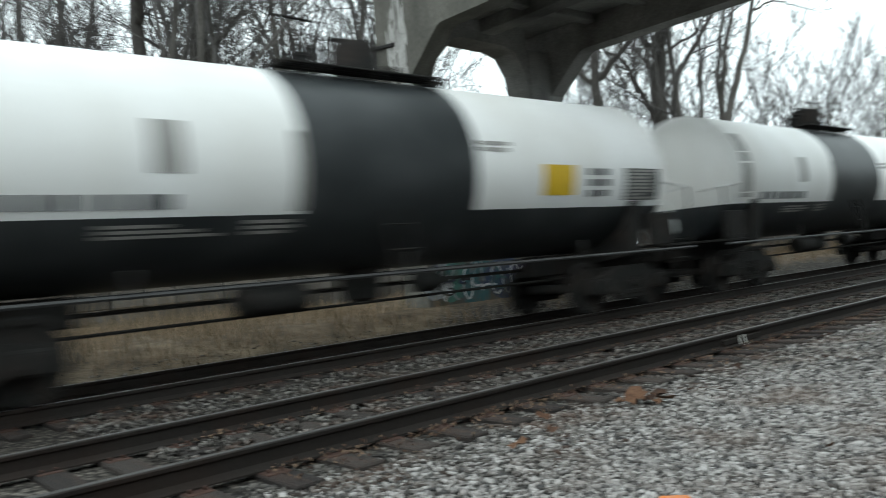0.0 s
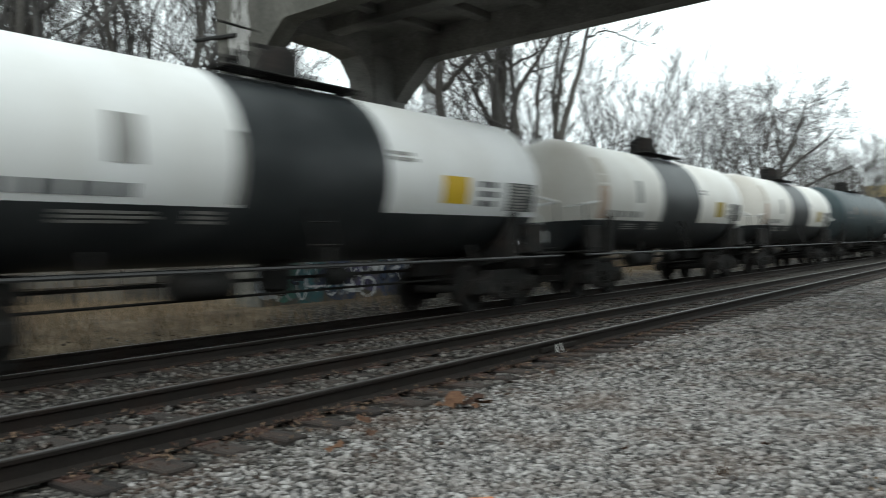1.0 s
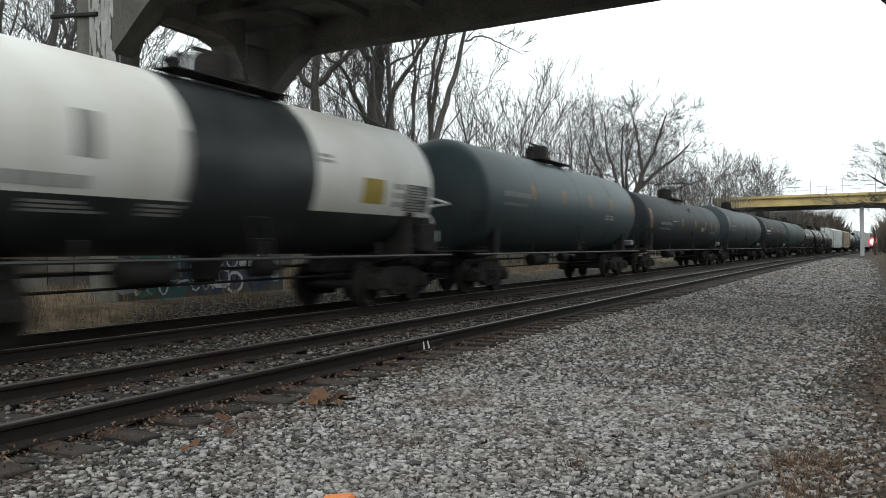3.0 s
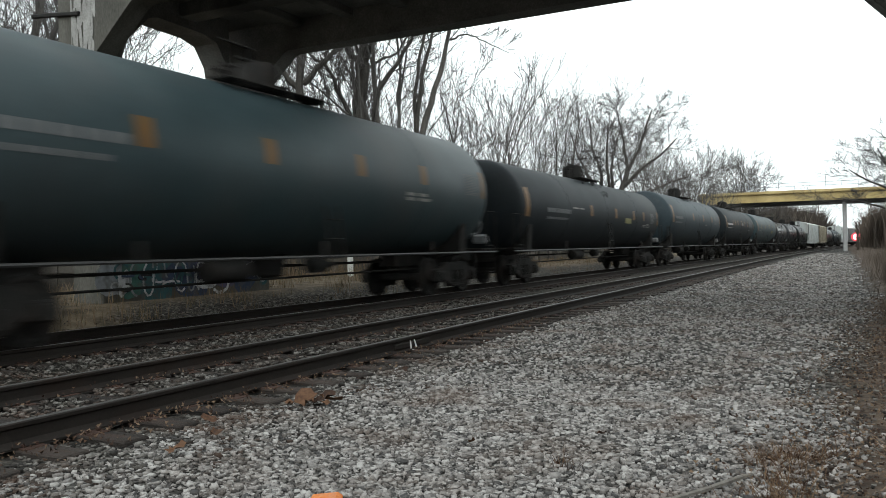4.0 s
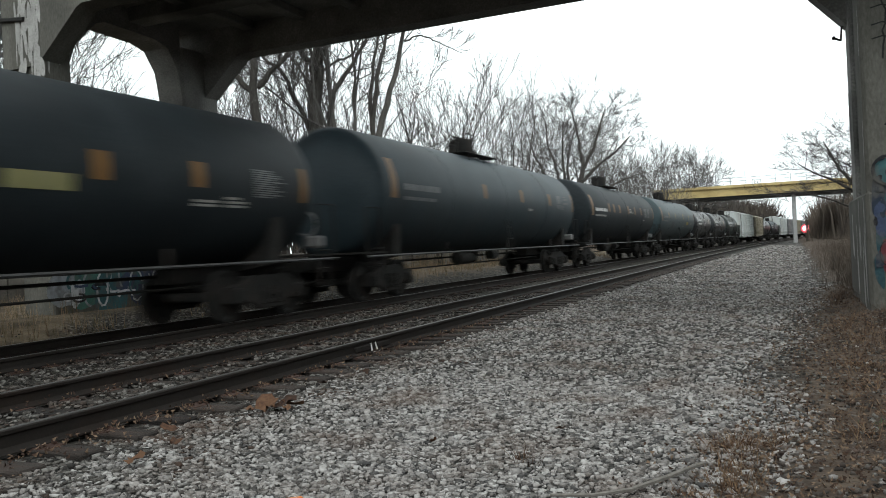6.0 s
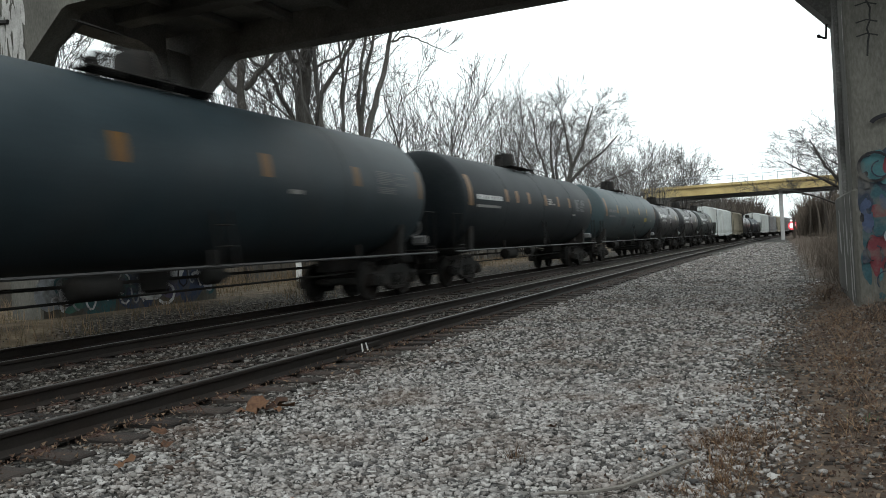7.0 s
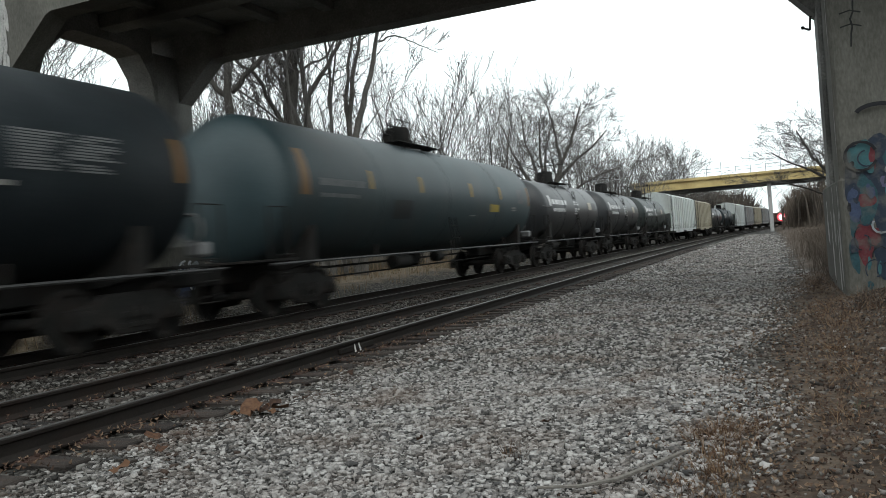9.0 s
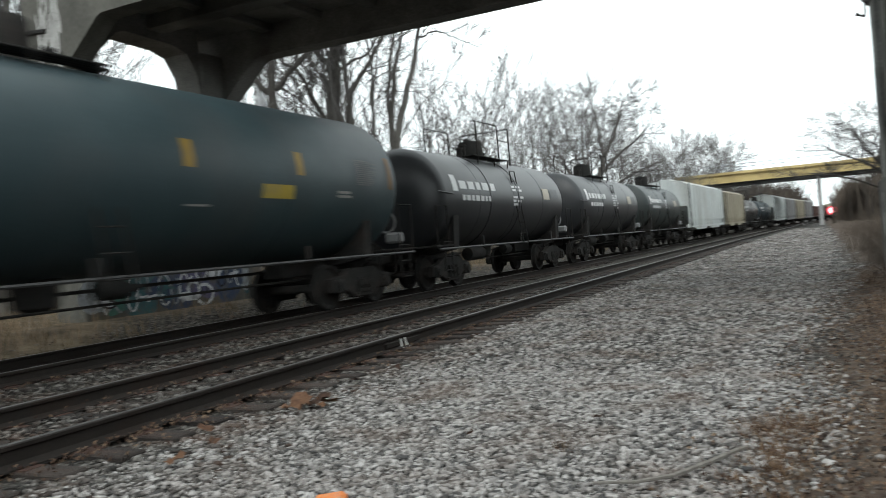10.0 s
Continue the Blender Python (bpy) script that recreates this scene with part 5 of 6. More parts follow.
def grow(seed, height, r0, plan, spread=42, up=0.25, first=0.3, lean=(0, 0), forks=1, limbs=(), fine_r=0.008):
    """A bare tree: a trunk mesh and a crown of limbs, branches and twigs."""
    q = random.Random(seed)
    trunk, crown = Geo(), Geo()

    def shoot(p, d, length, rad, level, target):
        if level >= len(plan):
            # the last twigs: slim pointed slivers
            u = d.orthogonal().normalized()
            w = d.cross(u)
            a = fine_r * 1.15
            target.add([tuple(p + u * a), tuple(p + (w - u * 0.6) * a), tuple(p - (w + u * 0.6) * a), tuple(p + d * length)], [(0, 1, 3), (1, 2, 3), (2, 0, 3)])
            return
        n = 7 if level == 0 else (5 if level == 1 else (4 if level == 2 else (3 if level == 3 else 2)))
        pts, rr, dirs = [p], [rad], [d]
        wob = 0.09 if level == 0 else (0.2 if level == 1 else 0.13)
        for i in range(n):
            d = (d + Vector((q.gauss(0, wob), q.gauss(0, wob), q.gauss(0, wob) + up * (0.25 if level else 0.1)))).normalized()
            p = p + d * (length / n)
            pts.append(p)
            t = (i + 1) / n
            rr.append(max(rad * (1 - 0.72 * t), fine_r))
            dirs.append(d)
        sides = (10, 7, 5, 3, 3, 3)[min(level, 5)]
        target.tube(pts, rr, sides, cap=False)
        k = plan[level]
        a0 = q.uniform(0, 6.28)
        for i in range(k):
            t = first + (1 - first) * (i + q.uniform(0.2, 0.9)) / k if level == 0 else 0.2 + 0.8 * (i + q.uniform(0.1, 0.9)) / k
            t = min(t, 0.98)
            f = t * n
            j = min(int(f), n - 1)
            pos = pts[j].lerp(pts[j + 1], f - j)
            base = dirs[j + 1]
            a0 += 2.4 + q.uniform(-0.5, 0.5)
            perp = base.orthogonal().normalized()
            perp = Matrix.Rotation(a0, 3, base) @ perp
            ang = radians(q.uniform(spread * 0.65, spread * 1.3)) * (1.0 - 0.35 * t) * (1.0 if level < 2 else 0.85)
            nd = (base * math.cos(ang) + perp * math.sin(ang)).normalized()
            ln = length * q.uniform(0.42, 0.66) * (1.15 - 0.55 * t)
            if level >= 2:
                ln = length * q.uniform(0.5, 0.78) * (1.15 - 0.45 * t)
            if level >= len(plan) - 1:
                ln = length * q.uniform(0.45, 0.8)
            if level == 0:
                ln = length * q.uniform(0.38, 0.6) * (1.2 - 0.6 * t)
            rc = (rr[j] + (rr[j + 1] - rr[j]) * (f - j)) * (q.uniform(0.5, 0.8) if level == 0 else q.uniform(0.4, 0.6))
            shoot(pos, nd, ln, max(rc, fine_r), level + 1, crown)

    for pts, ra, rb, level, k in limbs:
        # a limb along given bends, roughened, with branches of its own
        pts = [Vector(p) for p in pts]
        fine, m = [], len(pts) - 1
        for i in range(m):
            p0, p1, p2, p3 = pts[max(i - 1, 0)], pts[i], pts[i + 1], pts[min(i + 2, m)]
            for s in range(4):
                t = s / 4
                fine.append(0.5 * ((2 * p1) + (p2 - p0) * t + (2 * p0 - 5 * p1 + 4 * p2 - p3) * t * t + (3 * p1 - p0 - 3 * p2 + p3) * t * t * t))
        fine.append(pts[-1])
        fine = [fine[0]] + [p + Vector((q.gauss(0, 0.05), q.gauss(0, 0.05), 0)) for p in fine[1:]]
        n = len(fine) - 1
        rads = [ra + (rb - ra) * i / n for i in range(n + 1)]
        trunk.tube(fine, rads, 9 if level == 0 else 6, cap=False)
        span = sum((fine[i + 1] - fine[i]).length for i in range(n))
        for i in range(k):
            t = 0.25 + 0.75 * (i + q.uniform(0.1, 0.9)) / k
            if level == 0:
                t = 0.5 + 0.5 * t
            j = min(int(t * n), n - 1)
            base = (fine[j + 1] - fine[j]).normalized()
            perp = Matrix.Rotation(q.uniform(0, 6.28), 3, base) @ base.orthogonal().normalized()
            ang = radians(q.uniform(25, 60))
            shoot(fine[j], (base * math.cos(ang) + perp * math.sin(ang)).normalized(), min(span, 9) * q.uniform(0.22, 0.42), max(rads[j] * q.uniform(0.3, 0.5), 0.012), max(level, 1) + 1, crown)
    for i in range(forks):
        d = Vector((lean[0] + (q.uniform(-0.28, 0.28) if forks > 1 else 0), lean[1] + (q.uniform(-0.28, 0.28) if forks > 1 else 0), 1)).normalized()
        shoot(Vector((q.uniform(-0.3, 0.3) * (forks > 1), q.uniform(-0.3, 0.3) * (forks > 1), -0.3)), d, height * q.uniform(0.85, 1.0), r0, 0, trunk)
    return to_mesh("trunk", trunk, BARK, 1.2), to_mesh("crown", crown, TWIG, 1.2)


TREES = {
    "great": grow(1, 21, 0.4, (6, 5, 6, 5, 5), 46, 0.3, forks=0, limbs=[
        (((0, 0, -0.3), (-0.12, 0, 5), (-0.05, 0.1, 7.8), (0.1, 0, 9.6)), 0.42, 0.28, 0, 2),
        (((-0.02, 0, 9.2), (-0.55, 0.2, 10.3), (-0.9, 0.6, 11.6), (-1.2, 0.9, 16), (-1.0, 1.2, 20)), 0.17, 0.03, 1, 8),
        (((0.1, 0, 9.5), (0.2, -0.2, 11), (0.1, -0.5, 15), (0.3, -0.4, 20)), 0.2, 0.03, 1, 8),
        (((0.08, 0, 9.4), (0.7, -0.3, 10.7), (1.4, -0.8, 12.2), (2.2, -1.4, 16.5)), 0.17, 0.03, 1, 8),
        (((0.12, 0, 9.2), (1.0, 0.5, 9.9), (1.6, 0.8, 10.2), (2.4, 1.2, 11.3), (3.4, 1.5, 13.5)), 0.08, 0.02, 1, 7),
        (((-0.15, 0, 6.2), (-0.8, -0.3, 7.6), (-1.3, -0.6, 9.0), (-2.2, -0.9, 9.8), (-3.4, -1.2, 11.2)), 0.13, 0.03, 1, 8)]),
    "forked": grow(5, 20, 0.3, (6, 5, 5, 5, 4), 44, 0.35, forks=0, limbs=[
        (((0, 0, -0.3), (0.05, 0, 5), (0, 0, 8.2), (0.05, 0, 12), (0.2, 0.3, 19)), 0.3, 0.04, 0, 8),
        (((0, 0, 7.9), (-0.6, 0.2, 8.7), (-1.0, 0.4, 9.9), (-1.6, 0.8, 12.5)), 0.14, 0.03, 1, 8),
        (((0.1, 0, 8.2), (1.0, -0.2, 9.1), (2.0, -0.4, 10.3), (3.2, -0.8, 13)), 0.15, 0.03, 1, 8)]),
    "leaning": grow(8, 18, 0.17, (6, 5, 6, 6), 34, 0.4, forks=0, limbs=[
        (((-1.4, 0, -0.3), (-1.6, 0.2, 5), (-1.7, 0.2, 7.6), (-0.9, 0, 9.2), (0.4, -0.3, 11.2), (1.2, -0.5, 15)), 0.2, 0.03, 0, 9),
        (((-0.4, 0.6, -0.3), (-0.6, 0.5, 6), (-0.5, 0.3, 10), (-0.7, 0.1, 13.5)), 0.11, 0.03, 0, 9),
        (((0.1, 0, -0.3), (0.2, 0.2, 6), (0.6, 0.3, 9), (1.0, 0.4, 11), (1.6, 0.6, 14)), 0.17, 0.03, 0, 9),
        (((0.4, -0.5, -0.3), (0.5, -0.4, 6), (1.3, -0.2, 9), (1.9, 0, 12), (2.4, 0.3, 16)), 0.2, 0.03, 0, 9),
        (((0.3, 0.5, -0.3), (0.2, 0.4, 6), (0.3, 0.3, 9), (0.9, 0.2, 12), (1.4, 0.2, 15)), 0.13, 0.03, 0, 9),
        (((1.85, 0, 10.6), (2.6, 0.2, 10.9), (3.5, 0.4, 10.6), (4.5, 0.5, 10.1)), 0.05, 0.012, 1, 5)]),
    "broad": grow(12, 13, 0.34, (9, 6, 6, 5, 4), 58, 0.2, fine_r=0.011, forks=0, limbs=[
        (((0, 0, -0.3), (0.05, 0, 2.5), (0.05, 0, 4.3)), 0.36, 0.29, 0, 1),
        (((0, 0, 3.8), (-1.1, 0.3, 5.8), (-2.2, 0.2, 7.6), (-3.0, 0, 9.6), (-3.8, -0.3, 12.2)), 0.264, 0.04, 1, 9),
        (((-1.1, 0.3, 5.9), (-1.4, 0.8, 8.5), (-2.0, 1.2, 11), (-2.2, 1.0, 13.2)), 0.168, 0.04, 1, 8),
        (((0.05, 0, 4.1), (0.4, -0.2, 6.5), (0.9, -0.3, 8.3), (0.6, -0.2, 10.5), (0.2, 0, 13.6)), 0.312, 0.04, 1, 10),
        (((0.9, -0.3, 8.1), (1.8, -0.5, 10), (2.5, -0.4, 12.2), (2.8, -0.2, 13.6)), 0.168, 0.04, 1, 8),
        (((0.5, -0.2, 6.6), (2.0, 0.3, 8.3), (3.5, 0.5, 9.5), (4.8, 0.6, 11)), 0.18, 0.04, 1, 9),
        (((0.1, 0, 4.3), (2.2, 0.6, 5.9), (4.2, 1, 7.0), (6.0, 1.2, 7.6)), 0.156, 0.04, 1, 7),
        (((0, 0.2, 4.0), (-0.4, 1.5, 7), (-0.3, 2.5, 10), (0.6, 3, 13)), 0.204, 0.04, 1, 9),
        (((-0.1, 0, 4.2), (-0.6, -1.2, 7), (-0.7, -2, 9.5), (-0.5, -2.4, 12.4)), 0.18, 0.04, 1, 8)]),
    "slim": grow(17, 15, 0.14, (9, 6, 4, 4), 44, 0.4, 0.22, fine_r=0.009),
    "thin": grow(21, 13, 0.09, (8, 6, 4, 3), 42, 0.45, 0.2, fine_r=0.009),
    "bushy": grow(25, 9, 0.06, (6, 5, 3, 3), 36, 0.35, 0.08, (0, 0), 4, fine_r=0.009),
    "far": grow(31, 16, 0.3, (9, 7, 7, 5), 50, 0.25, 0.18, fine_r=0.022, forks=0, limbs=[(((0, 0, -0.3), (0.1, 0, 2.2), (0, 0.1, 4.2)), 0.36, 0.3, 0, 1)] + [
        (((0, 0, 3.2 + 0.15 * i), (1.3 * math.cos(i * 2.4), 1.3 * math.sin(i * 2.4), 6.0 + 0.25 * i), (w * 0.75 * math.cos(i * 2.4 + 0.2), w * 0.75 * math.sin(i * 2.4 + 0.2), 9.5 + 0.35 * i),
          (w * math.cos(i * 2.4 + 0.1), w * math.sin(i * 2.4 + 0.1), 12.2 + 0.5 * i)), 0.2, 0.03, 1, 13) for i, w in enumerate((4.8, 4.6, 4.4, 4.0, 3.6, 3.0, 2.2, 1.3, 0.6))]),
}
TREE_WORDS = {
    "great": "tall bare tree with a heavy forked trunk and grey bark", "forked": "tall bare tree with a straight grey trunk and rising limbs",
    "leaning": "clump of slender bare stems leaning outwards from one root", "broad": "bare tree with a broad spreading crown of fine twigs",
    "slim": "slender bare tree with thin grey branches", "thin": "thin bare young tree among others", "bushy": "many-stemmed bare shrub with fine brown twigs",
    "far": "bare tree with a rounded crown of fine twigs",
}


def plant(kind, az, dist, turn=0.0, scale=1.0, wide=1.0):
    x, y = -dist * math.sin(radians(az)), dist * math.cos(radians(az))
    tree = tagged(new("bare_tree"), TREE_WORDS[kind], "tree", "bare trees along the line")
    for name, me in zip(("trunk", "crown"), TREES[kind]):
        part(name, me, None, tree)
    tree.matrix_basis = pose(x, y, float(ground_z(x, y)) - 0.05, 0, 0, turn) @ Matrix.Diagonal((scale * wide, scale * wide, scale, 1))
    return tree


plant("great", 32.6, 36, 32.6)
plant("forked", 36.9, 34, 36.9)
plant("leaning", 29.0, 36, 29.0)
plant("slim", 30.6, 33, 10, 1.1)
plant("bushy", 22.8, 46, 170, 1.1)
plant("slim", 24.2, 48, 80, 0.75)
plant("bushy", 20.9, 50, 60, 1.05)
plant("slim", 18.9, 54, 240, 0.68)
plant("broad", 14.4, 62, 14.5, 0.83, 1.12)
plant("slim", 19.4, 60, 195, 0.74)
plant("thin", 17.6, 62, 300, 0.7)
plant("slim", 12.0, 80, 120, 0.7)
plant("bushy", 11.0, 70, 40, 1.0)
plant("bushy", 9.6, 84, 200, 1.0)
plant("slim", 9.4, 98, 10, 0.65)
plant("far", 6.1, 160, 15, 1.0, 0.95)
plant("far", 7.6, 190, 95, 0.7)
plant("far", 4.1, 230, 200, 0.7)
plant("broad", -4.3, 62, 176, 0.56, 1.55)
q = random.Random(77)
for i in range(20):
    az = 49 + i * 1.5 + q.uniform(-0.6, 0.6)
    plant(q.choice(["slim", "thin", "thin", "forked", "slim"]), az, q.uniform(24, 40), q.uniform(0, 360), q.uniform(0.85, 1.15))
for i in range(5):
    plant(q.choice(["bushy", "thin"]), 17.8 + i * 2.2 + q.uniform(-0.4, 0.4), q.uniform(50, 64), q.uniform(0, 360), q.uniform(0.7, 0.88))
for az in (38.6, 40.2, 35.2, 31.5, 33.8):
    plant("bushy", az, q.uniform(36, 44), q.uniform(0, 360), q.uniform(0.95, 1.15))
for i in range(6):
    plant("bushy", 50 + i * 4.6 + q.uniform(-1, 1), q.uniform(32, 44), q.uniform(0, 360), q.uniform(1.0, 1.35))
for i in range(5):
    plant("bushy", 8.0 + i * 1.1, q.uniform(85, 125), q.uniform(0, 360), q.uniform(0.9, 1.25))
for i in range(8):
    plant(q.choice(["thin", "slim", "bushy"]), q.uniform(8, 27), q.uniform(85, 130), q.uniform(0, 360), q.uniform(0.6, 0.8))


# ---- far woods and brush: thin stems past counting ----
def brush(name, spots, material, label, rad=0.012, droop=0.25):
    """Upright bundles of bent twigs; spots: x, y, height, twigs, width."""
    vs, fs = [], []
    for x, y, h, n, w in spots:
        if y > 100 and abs(x - float(bend(y)[0]) + 7.8) < 5.5 + 0.5 * w:
            continue
        zg = float(ground_z(x, y))
        for _ in range(n):
            bx, by = x + q.gauss(0, w), y + q.gauss(0, w)
            hh = h * q.uniform(0.35, 1.1)
            dx, dy = q.gauss(0, droop) * hh, q.gauss(0, droop) * hh
            r = rad * q.uniform(0.6, 1.5) * (1 + max(y - 60, 0) / 130)
            k = len(vs)
            for t in (0.0, 0.55):
                px, py, pz = bx + dx * t * t, by + dy * t * t, zg - 0.05 + hh * t
                rr = r * (1 - 0.5 * t)
                vs += [(px + rr, py, pz), (px - rr * 0.5, py + rr, pz), (px - rr * 0.5, py - rr, pz)]
            vs.append((bx + dx, by + dy, zg + hh))
            for a in range(3):
                c = (a + 1) % 3
                fs += [(k + a, k + c, k + 3 + c, k + 3 + a), (k + 3 + a, k + 3 + c, k + 6)]
    me = bpy.data.meshes.new(name)
    me.from_pydata(vs, [], fs)
    me.materials.append(material)
    return tagged(new(name, me), label, "brush", kind="stuff")


BRUSH = mat("dry_brush", [(0.036, 0.029, 0.024), (0.085, 0.069, 0.055)], 0.95, scale=3, bump=0, island=0.6)
STRAW = mat("dry_grass", [(0.07, 0.058, 0.03), (0.14, 0.1, 0.062), (0.22, 0.16, 0.105)], 0.95, scale=3, bump=0, island=0.6)
spots = [(0.75 + 0.02 * y + (2 + 0.1 * y) * q.random(), y, q.uniform(0.35, 0.95) + y * 0.008, 70, 0.3 + 0.006 * y) for y in [17.3 + 42 * q.random() ** 1.5 for _ in range(230)]]
spots += [(q.uniform(4.5, 20) * (0.5 + y / 90), y, q.uniform(2.0, 4.5), 60, 1.0) for y in [q.uniform(45, 92) for _ in range(90)]]
SCRUB = mat("pale_scrub", [(0.06, 0.047, 0.037), (0.14, 0.112, 0.088)], 0.95, scale=3, bump=0, island=0.6)
brush("brush", spots, SCRUB, "tangle of bare brown brush beside the line", 0.0042, 0.45)
spots = [(q.uniform(6.5, 30) + 0.012 * y, y, min(q.uniform(0.65, 1) * (1.3 + 0.055 * y), 16), 60, 2.6) for y in [q.uniform(90, 700) for _ in range(190)]]
spots += [(-q.uniform(24, 75), q.uniform(-5, 300), q.uniform(4, 9), 30, 2.2) for _ in range(130)]
spots += [(-q.uniform(15, 50), y, min(q.uniform(0.6, 1) * (1.3 + 0.05 * y), 17), 70, 3.0) for y in [q.uniform(135, 420) for _ in range(190)]]
spots += [(-q.uniform(14, 40), y, q.uniform(16, 26), 60, 3.0) for y in [q.uniform(420, 1100) for _ in range(130)]]
lineside = [(4.7 + q.uniform(0, 1) ** 1.5 * 15, y, q.uniform(4.5, 8.5), 70, 0.9) for y in [q.uniform(131, 185) for _ in range(150)]]
brush("lineside_woods", lineside, SCRUB, "thicket of bare brown saplings beyond the road bridge", 0.024, 0.12)
brush("far_woods", spots, BRUSH, "dense bare brown woods far along the line", 0.07)
spots = [(-q.uniform(12.3, 20.8), q.uniform(1, 60), q.uniform(0.15, 0.5), 18, 0.25) for _ in range(480)]
spots += [(-11.5 - 9.2 * q.random() ** 0.8, q.uniform(0, 11.3), q.uniform(0.12, 0.42), 20, 0.3) for _ in range(420)]
spots += [(-q.uniform(18.5, 20.9), y, q.uniform(0.5, 1.3), 16, 0.3) for y in [q.uniform(0, 11.4) for _ in range(60)] + [q.uniform(17.5, 50) for _ in range(110)]]
brush("dry_grass", spots, STRAW, "pale dry grass on the bank", 0.006)
spots = [(q.uniform(0.9, 4.5), q.uniform(5, 22), q.uniform(0.2, 0.7), 14, 0.12) for _ in range(120)]
brush("dry_weeds", spots, BRUSH, "dry brown weeds and stalks on bare earth", 0.0035, 0.5)

# ---- small things on the ground ----
LEAF = mat("dead_leaf", [(0.028, 0.012, 0.006), (0.068, 0.029, 0.012), (0.115, 0.056, 0.027)], 0.8, scale=30, bump=0.3, dist=0.002, rand=0.5, island=0.0)
LITTER = mat("leaf_litter", [(0.034, 0.017, 0.01), (0.08, 0.045, 0.027), (0.165, 0.112, 0.073)], 0.9, scale=20, bump=0, island=0.8)


def leaf_mesh(seed, size):
    """A curled, lobed leaf."""
    k = random.Random(seed)
    n, g = 16, Geo()
    vs = [(0, 0, 0.012)]
    for i in range(n):
        a = 2 * math.pi * i / n
        r = size * (0.75 + 0.3 * math.cos(a) + 0.18 * (1 if i % 3 == 0 else -0.5))
        vs.append((r * math.cos(a), r * 0.75 * math.sin(a), 0.012 + size * (0.25 * math.sin(2 * a + k.uniform(0, 3)) + 0.3 * abs(math.sin(a)))))
    return to_mesh("dead_leaf", g.add(vs, [(0, i + 1, (i + 1) % n + 1) for i in range(n)]), LEAF, 1.5)


LEAVES = [leaf_mesh(s, z) for s, z in ((1, 0.08), (2, 0.06), (3, 0.1))]
q = random.Random(31)
for x, y, k, s in ((-4.12, 5.5, 2, 1.5), (-4.05, 5.56, 2, 1.3), (-4.0, 5.6, 0, 1.4), (-3.92, 5.45, 1, 1.0), (-4.2, 5.35, 0, 0.9), (-3.92, 3.8, 2, 0.9), (-4.02, 4.25, 0, 0.8), (-4.3, 6.6, 1, 1.0), (-4.35, 4.6, 0, 1.0), (-4.25, 7.4, 1, 1.0),
                   (-1.55, 5.4, 1, 0.8), (-2.35, 5.0, 1, 0.7), (-1.2, 7.0, 1, 0.8), (-0.8, 6.3, 0, 0.7), (-4.4, 9.8, 2, 0.8)):
    lf = part("dead_leaf", LEAVES[k], None)
    lf.matrix_basis = pose(x, y, float(ground_z(x, y)) + 0.045, q.uniform(-25, 25), q.uniform(-25, 25), q.uniform(0, 360)) @ Matrix.Diagonal((s, s, s, 1))
    tagged(lf, "curled orange-brown dead leaf lying on the ballast", "leaf", "dead leaves")
# leaf litter on the earth
vs, fs = [], []
for _ in range(26000):
    y = 3.2 + 17 * q.random() ** 1.5
    x = 0.06 * min(y, 20) - 0.75 + q.uniform(0, 3.4) + 0.3 * q.gauss(0, 1)
    if x > 0.95 and y > 12.9 and x < 2.8:
        continue
    z, s, a = float(ground_z(x, y)) + 0.012, q.uniform(0.007, 0.019), q.uniform(0, 6.28)
    c, sn, k = math.cos(a) * s, math.sin(a) * s, len(vs)
    vs += [(x + c, y + sn, z + q.uniform(0, 0.03)), (x - sn * 0.5, y + c * 0.5, z + q.uniform(0, 0.02)), (x - c, y - sn, z + q.uniform(0, 0.03)), (x + sn * 0.5, y - c * 0.5, z + q.uniform(0, 0.02))]
    fs += [(k, k + 1, k + 2), (k, k + 2, k + 3)]
# brown scraps blown against the rails
for x0, x1, n, zz in ((-5.02, -4.72, 700, 0.03), (-4.75, -4.4, 160, 0.035), (-6.5, -6.3, 260, 0.05), (-5.35, -5.12, 220, 0.05), (-8.9, -8.6, 200, 0.03)):
    for _ in range(n):
        x, y, z, s, a = q.uniform(x0, x1), 2.5 + 11 * q.random() ** 1.3, zz + q.uniform(-0.02, 0.02), q.uniform(0.008, 0.024), q.uniform(0, 6.28)
        c, sn, k = math.cos(a) * s, math.sin(a) * s, len(vs)
        vs += [(x + c, y + sn, z + q.uniform(0, 0.04)), (x - sn * 0.5, y + c * 0.5, z + q.uniform(0, 0.02)), (x - c, y - sn, z + q.uniform(0, 0.04)), (x + sn * 0.5, y - c * 0.5, z + q.uniform(0, 0.02))]
        fs += [(k, k + 1, k + 2), (k, k + 2, k + 3)]
me = bpy.data.meshes.new("leaf_litter")
me.from_pydata(vs, [], fs)
me.materials.append(LITTER)
tagged(new("leaf_litter", me), "brown fallen leaves scattered over the earth", "leaf litter", kind="stuff")
stick_pts = [(-1.22, 4.0), (-1.0, 4.05), (-0.83, 4.17), (-0.68, 4.4), (-0.56, 4.62), (-0.5, 4.7)]
stick = part("fallen_stick", Geo().tube([(x, y, float(ground_z(x, y)) + 0.05) for x, y in stick_pts], [0.008, 0.011, 0.013, 0.015, 0.014, 0.01], 6), mat("weathered_stick", [(0.1, 0.09, 0.08), (0.2, 0.185, 0.165)], 0.9, scale=20))
tagged(stick, "curved grey weathered stick lying on ballast and earth", "stick")
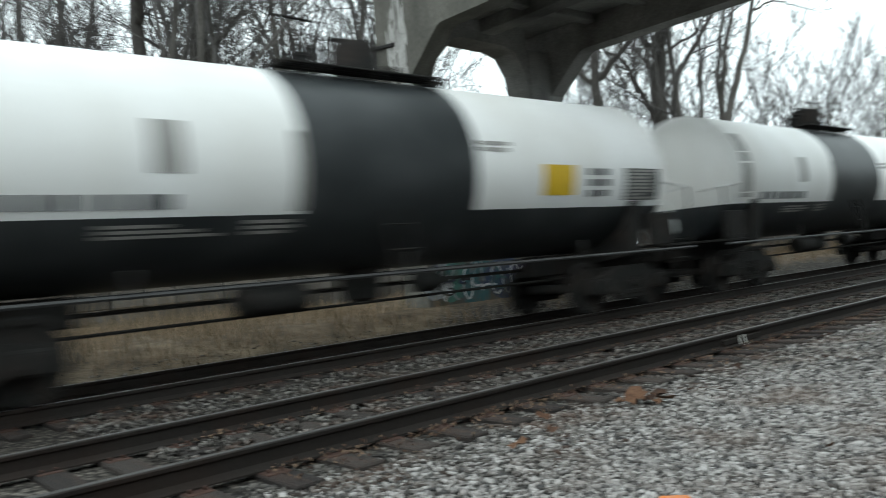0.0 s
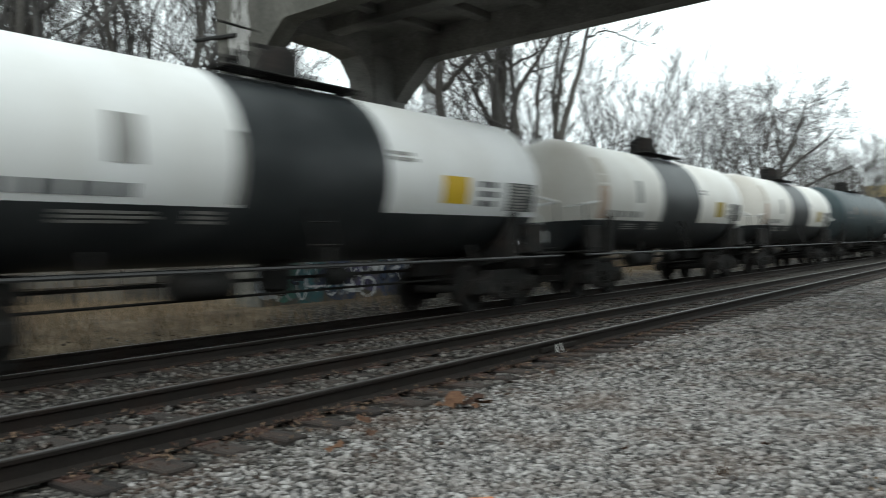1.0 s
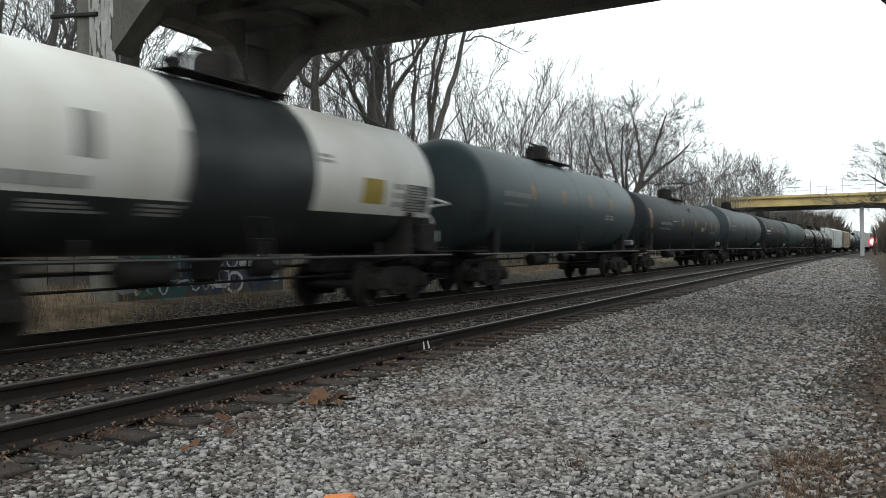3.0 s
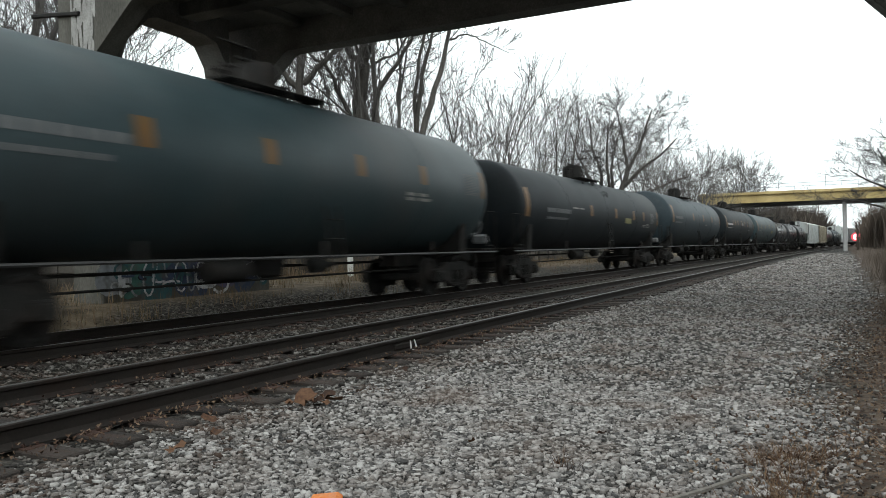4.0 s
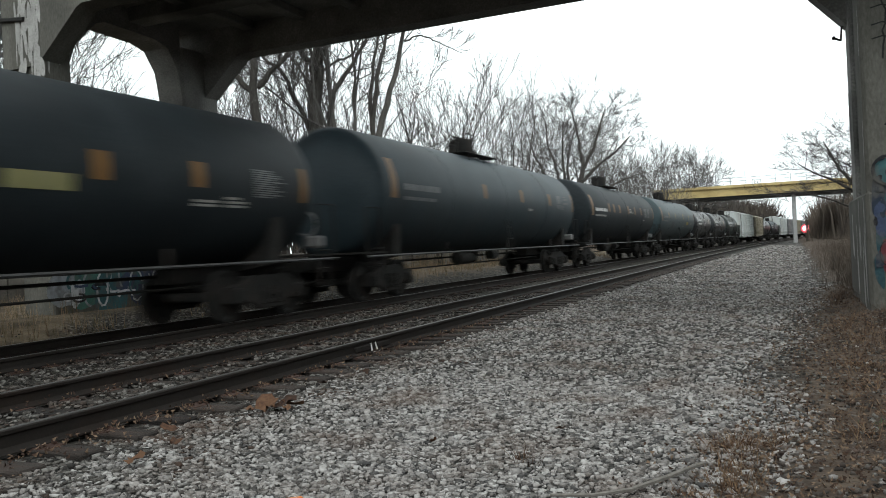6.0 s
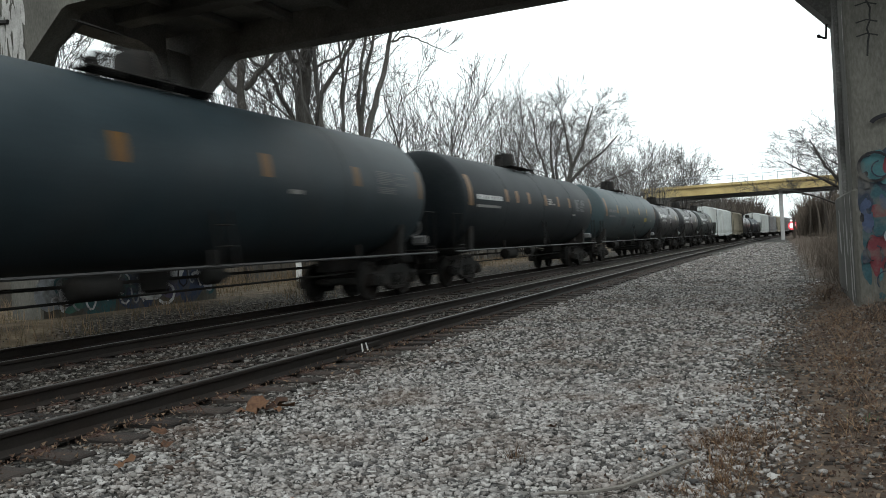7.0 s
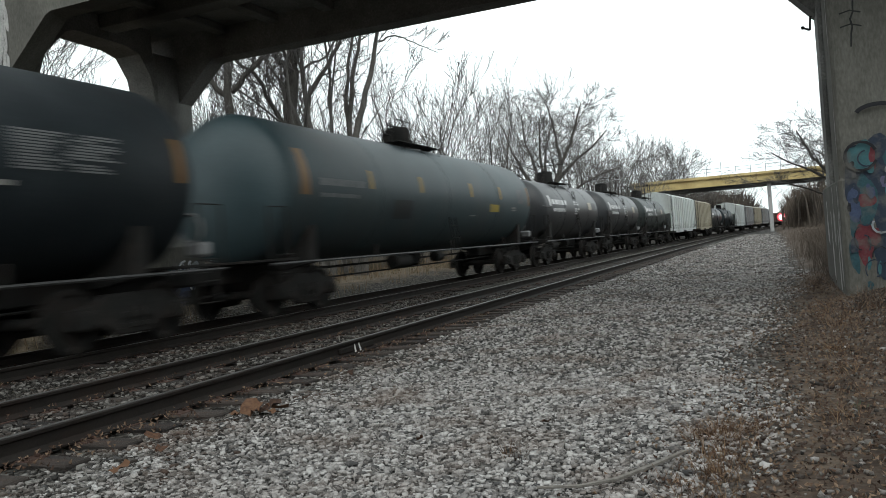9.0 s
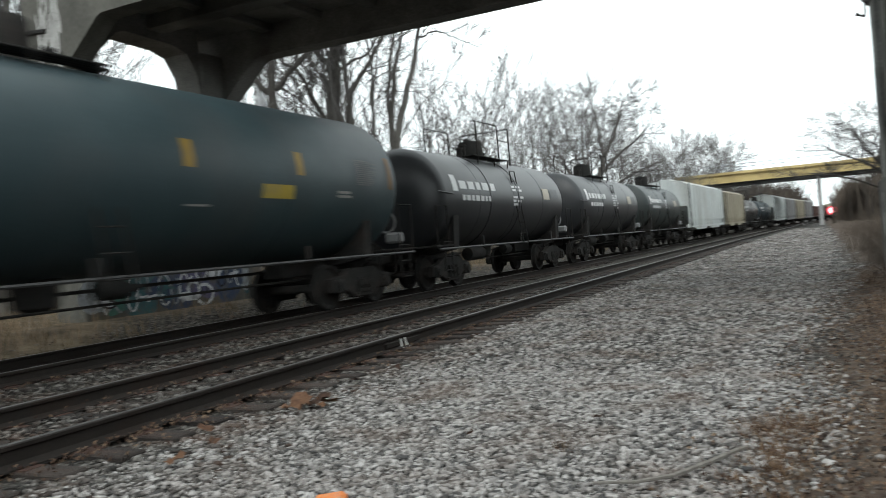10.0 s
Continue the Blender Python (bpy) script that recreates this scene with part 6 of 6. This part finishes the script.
rock = part("painted_stone", Geo().box(-0.09, 0.09, -0.06, 0.06, 0, 0.07, 0.03, m=pose(0, 0, 0, 8, -6, 20)), mat("orange_spray_paint", [(0.5, 0.13, 0.03), (0.7, 0.25, 0.07)], 0.8, scale=14, stain=(0.25, 0.22, 0.2), stain_scale=12, stain_amt=0.7))
rock.location = (-2.5, 3.47, float(ground_z(-2.5, 3.47)) + 0.01)
tagged(rock, "ballast stone marked with bright orange paint", "stone")
TAN = mat("tan_dead_grass", [(0.055, 0.026, 0.013), (0.115, 0.062, 0.033), (0.22, 0.145, 0.085)], 0.95, scale=6, bump=0, island=0.7)
spots = [(q.gauss(-0.36, 0.1) + 0.05 * (y - 4.5), y, q.uniform(0.03, 0.14), 18, 0.045) for y in [q.uniform(3.5, 5.5) for _ in range(85)]]
spots += [(q.gauss(0.1, 0.12) + 0.05 * y, y, q.uniform(0.05, 0.16), 12, 0.05) for y in [q.uniform(5, 13) for _ in range(60)]]
brush("dry_tuft", spots, TAN, "tuft of tan dead grass and weeds at the ballast edge", 0.003, 1.0)
spots = [(q.gauss(-1.62, 0.05), q.gauss(4.75, 0.05), 0.12, 14, 0.02) for _ in range(3)]
spots += [(q.uniform(0.3, 1.0) + 0.02 * y, y, q.uniform(0.08, 0.35), 14, 0.06) for y in [q.uniform(5, 18) for _ in range(70)]]
brush("dead_weeds", spots, LITTER, "reddish-brown dead weeds at the edge of the ballast", 0.003, 0.8)
GREEN = mat("green_leaf", [(0.03, 0.09, 0.03), (0.06, 0.16, 0.06)], 0.7, scale=20, bump=0)
brush("green_sprig", [(0.48, 6.1, 0.05, 12, 0.06)], GREEN, "small green sprig among dead leaves", 0.006)

# ---- what moves ----
def motions():
    for car, s in CARS:
        rows = []
        for i in range(21):
            y = s - SPEED * i * 0.5
            off, slope = bend(y)
            rows.append((i * 0.5, pose(X_TRAIN + float(off), y, RAIL_TOP, 0, 0, -math.degrees(math.atan(float(slope))))))
        walk(car, rows)
        for bogie in car.children:
            if s < 280 and bogie.name.startswith("bogie"):
                for ws in bogie.children:
                    if ws.name.startswith("wheelset"):
                        p = ws.location.copy()
                        turn = math.degrees(SPEED / WHEEL_R)
                        walk(ws, [(i / 30, pose(p.x, p.y, p.z, (turn * i / 30) % 360)) for i in range(301)])


motions()
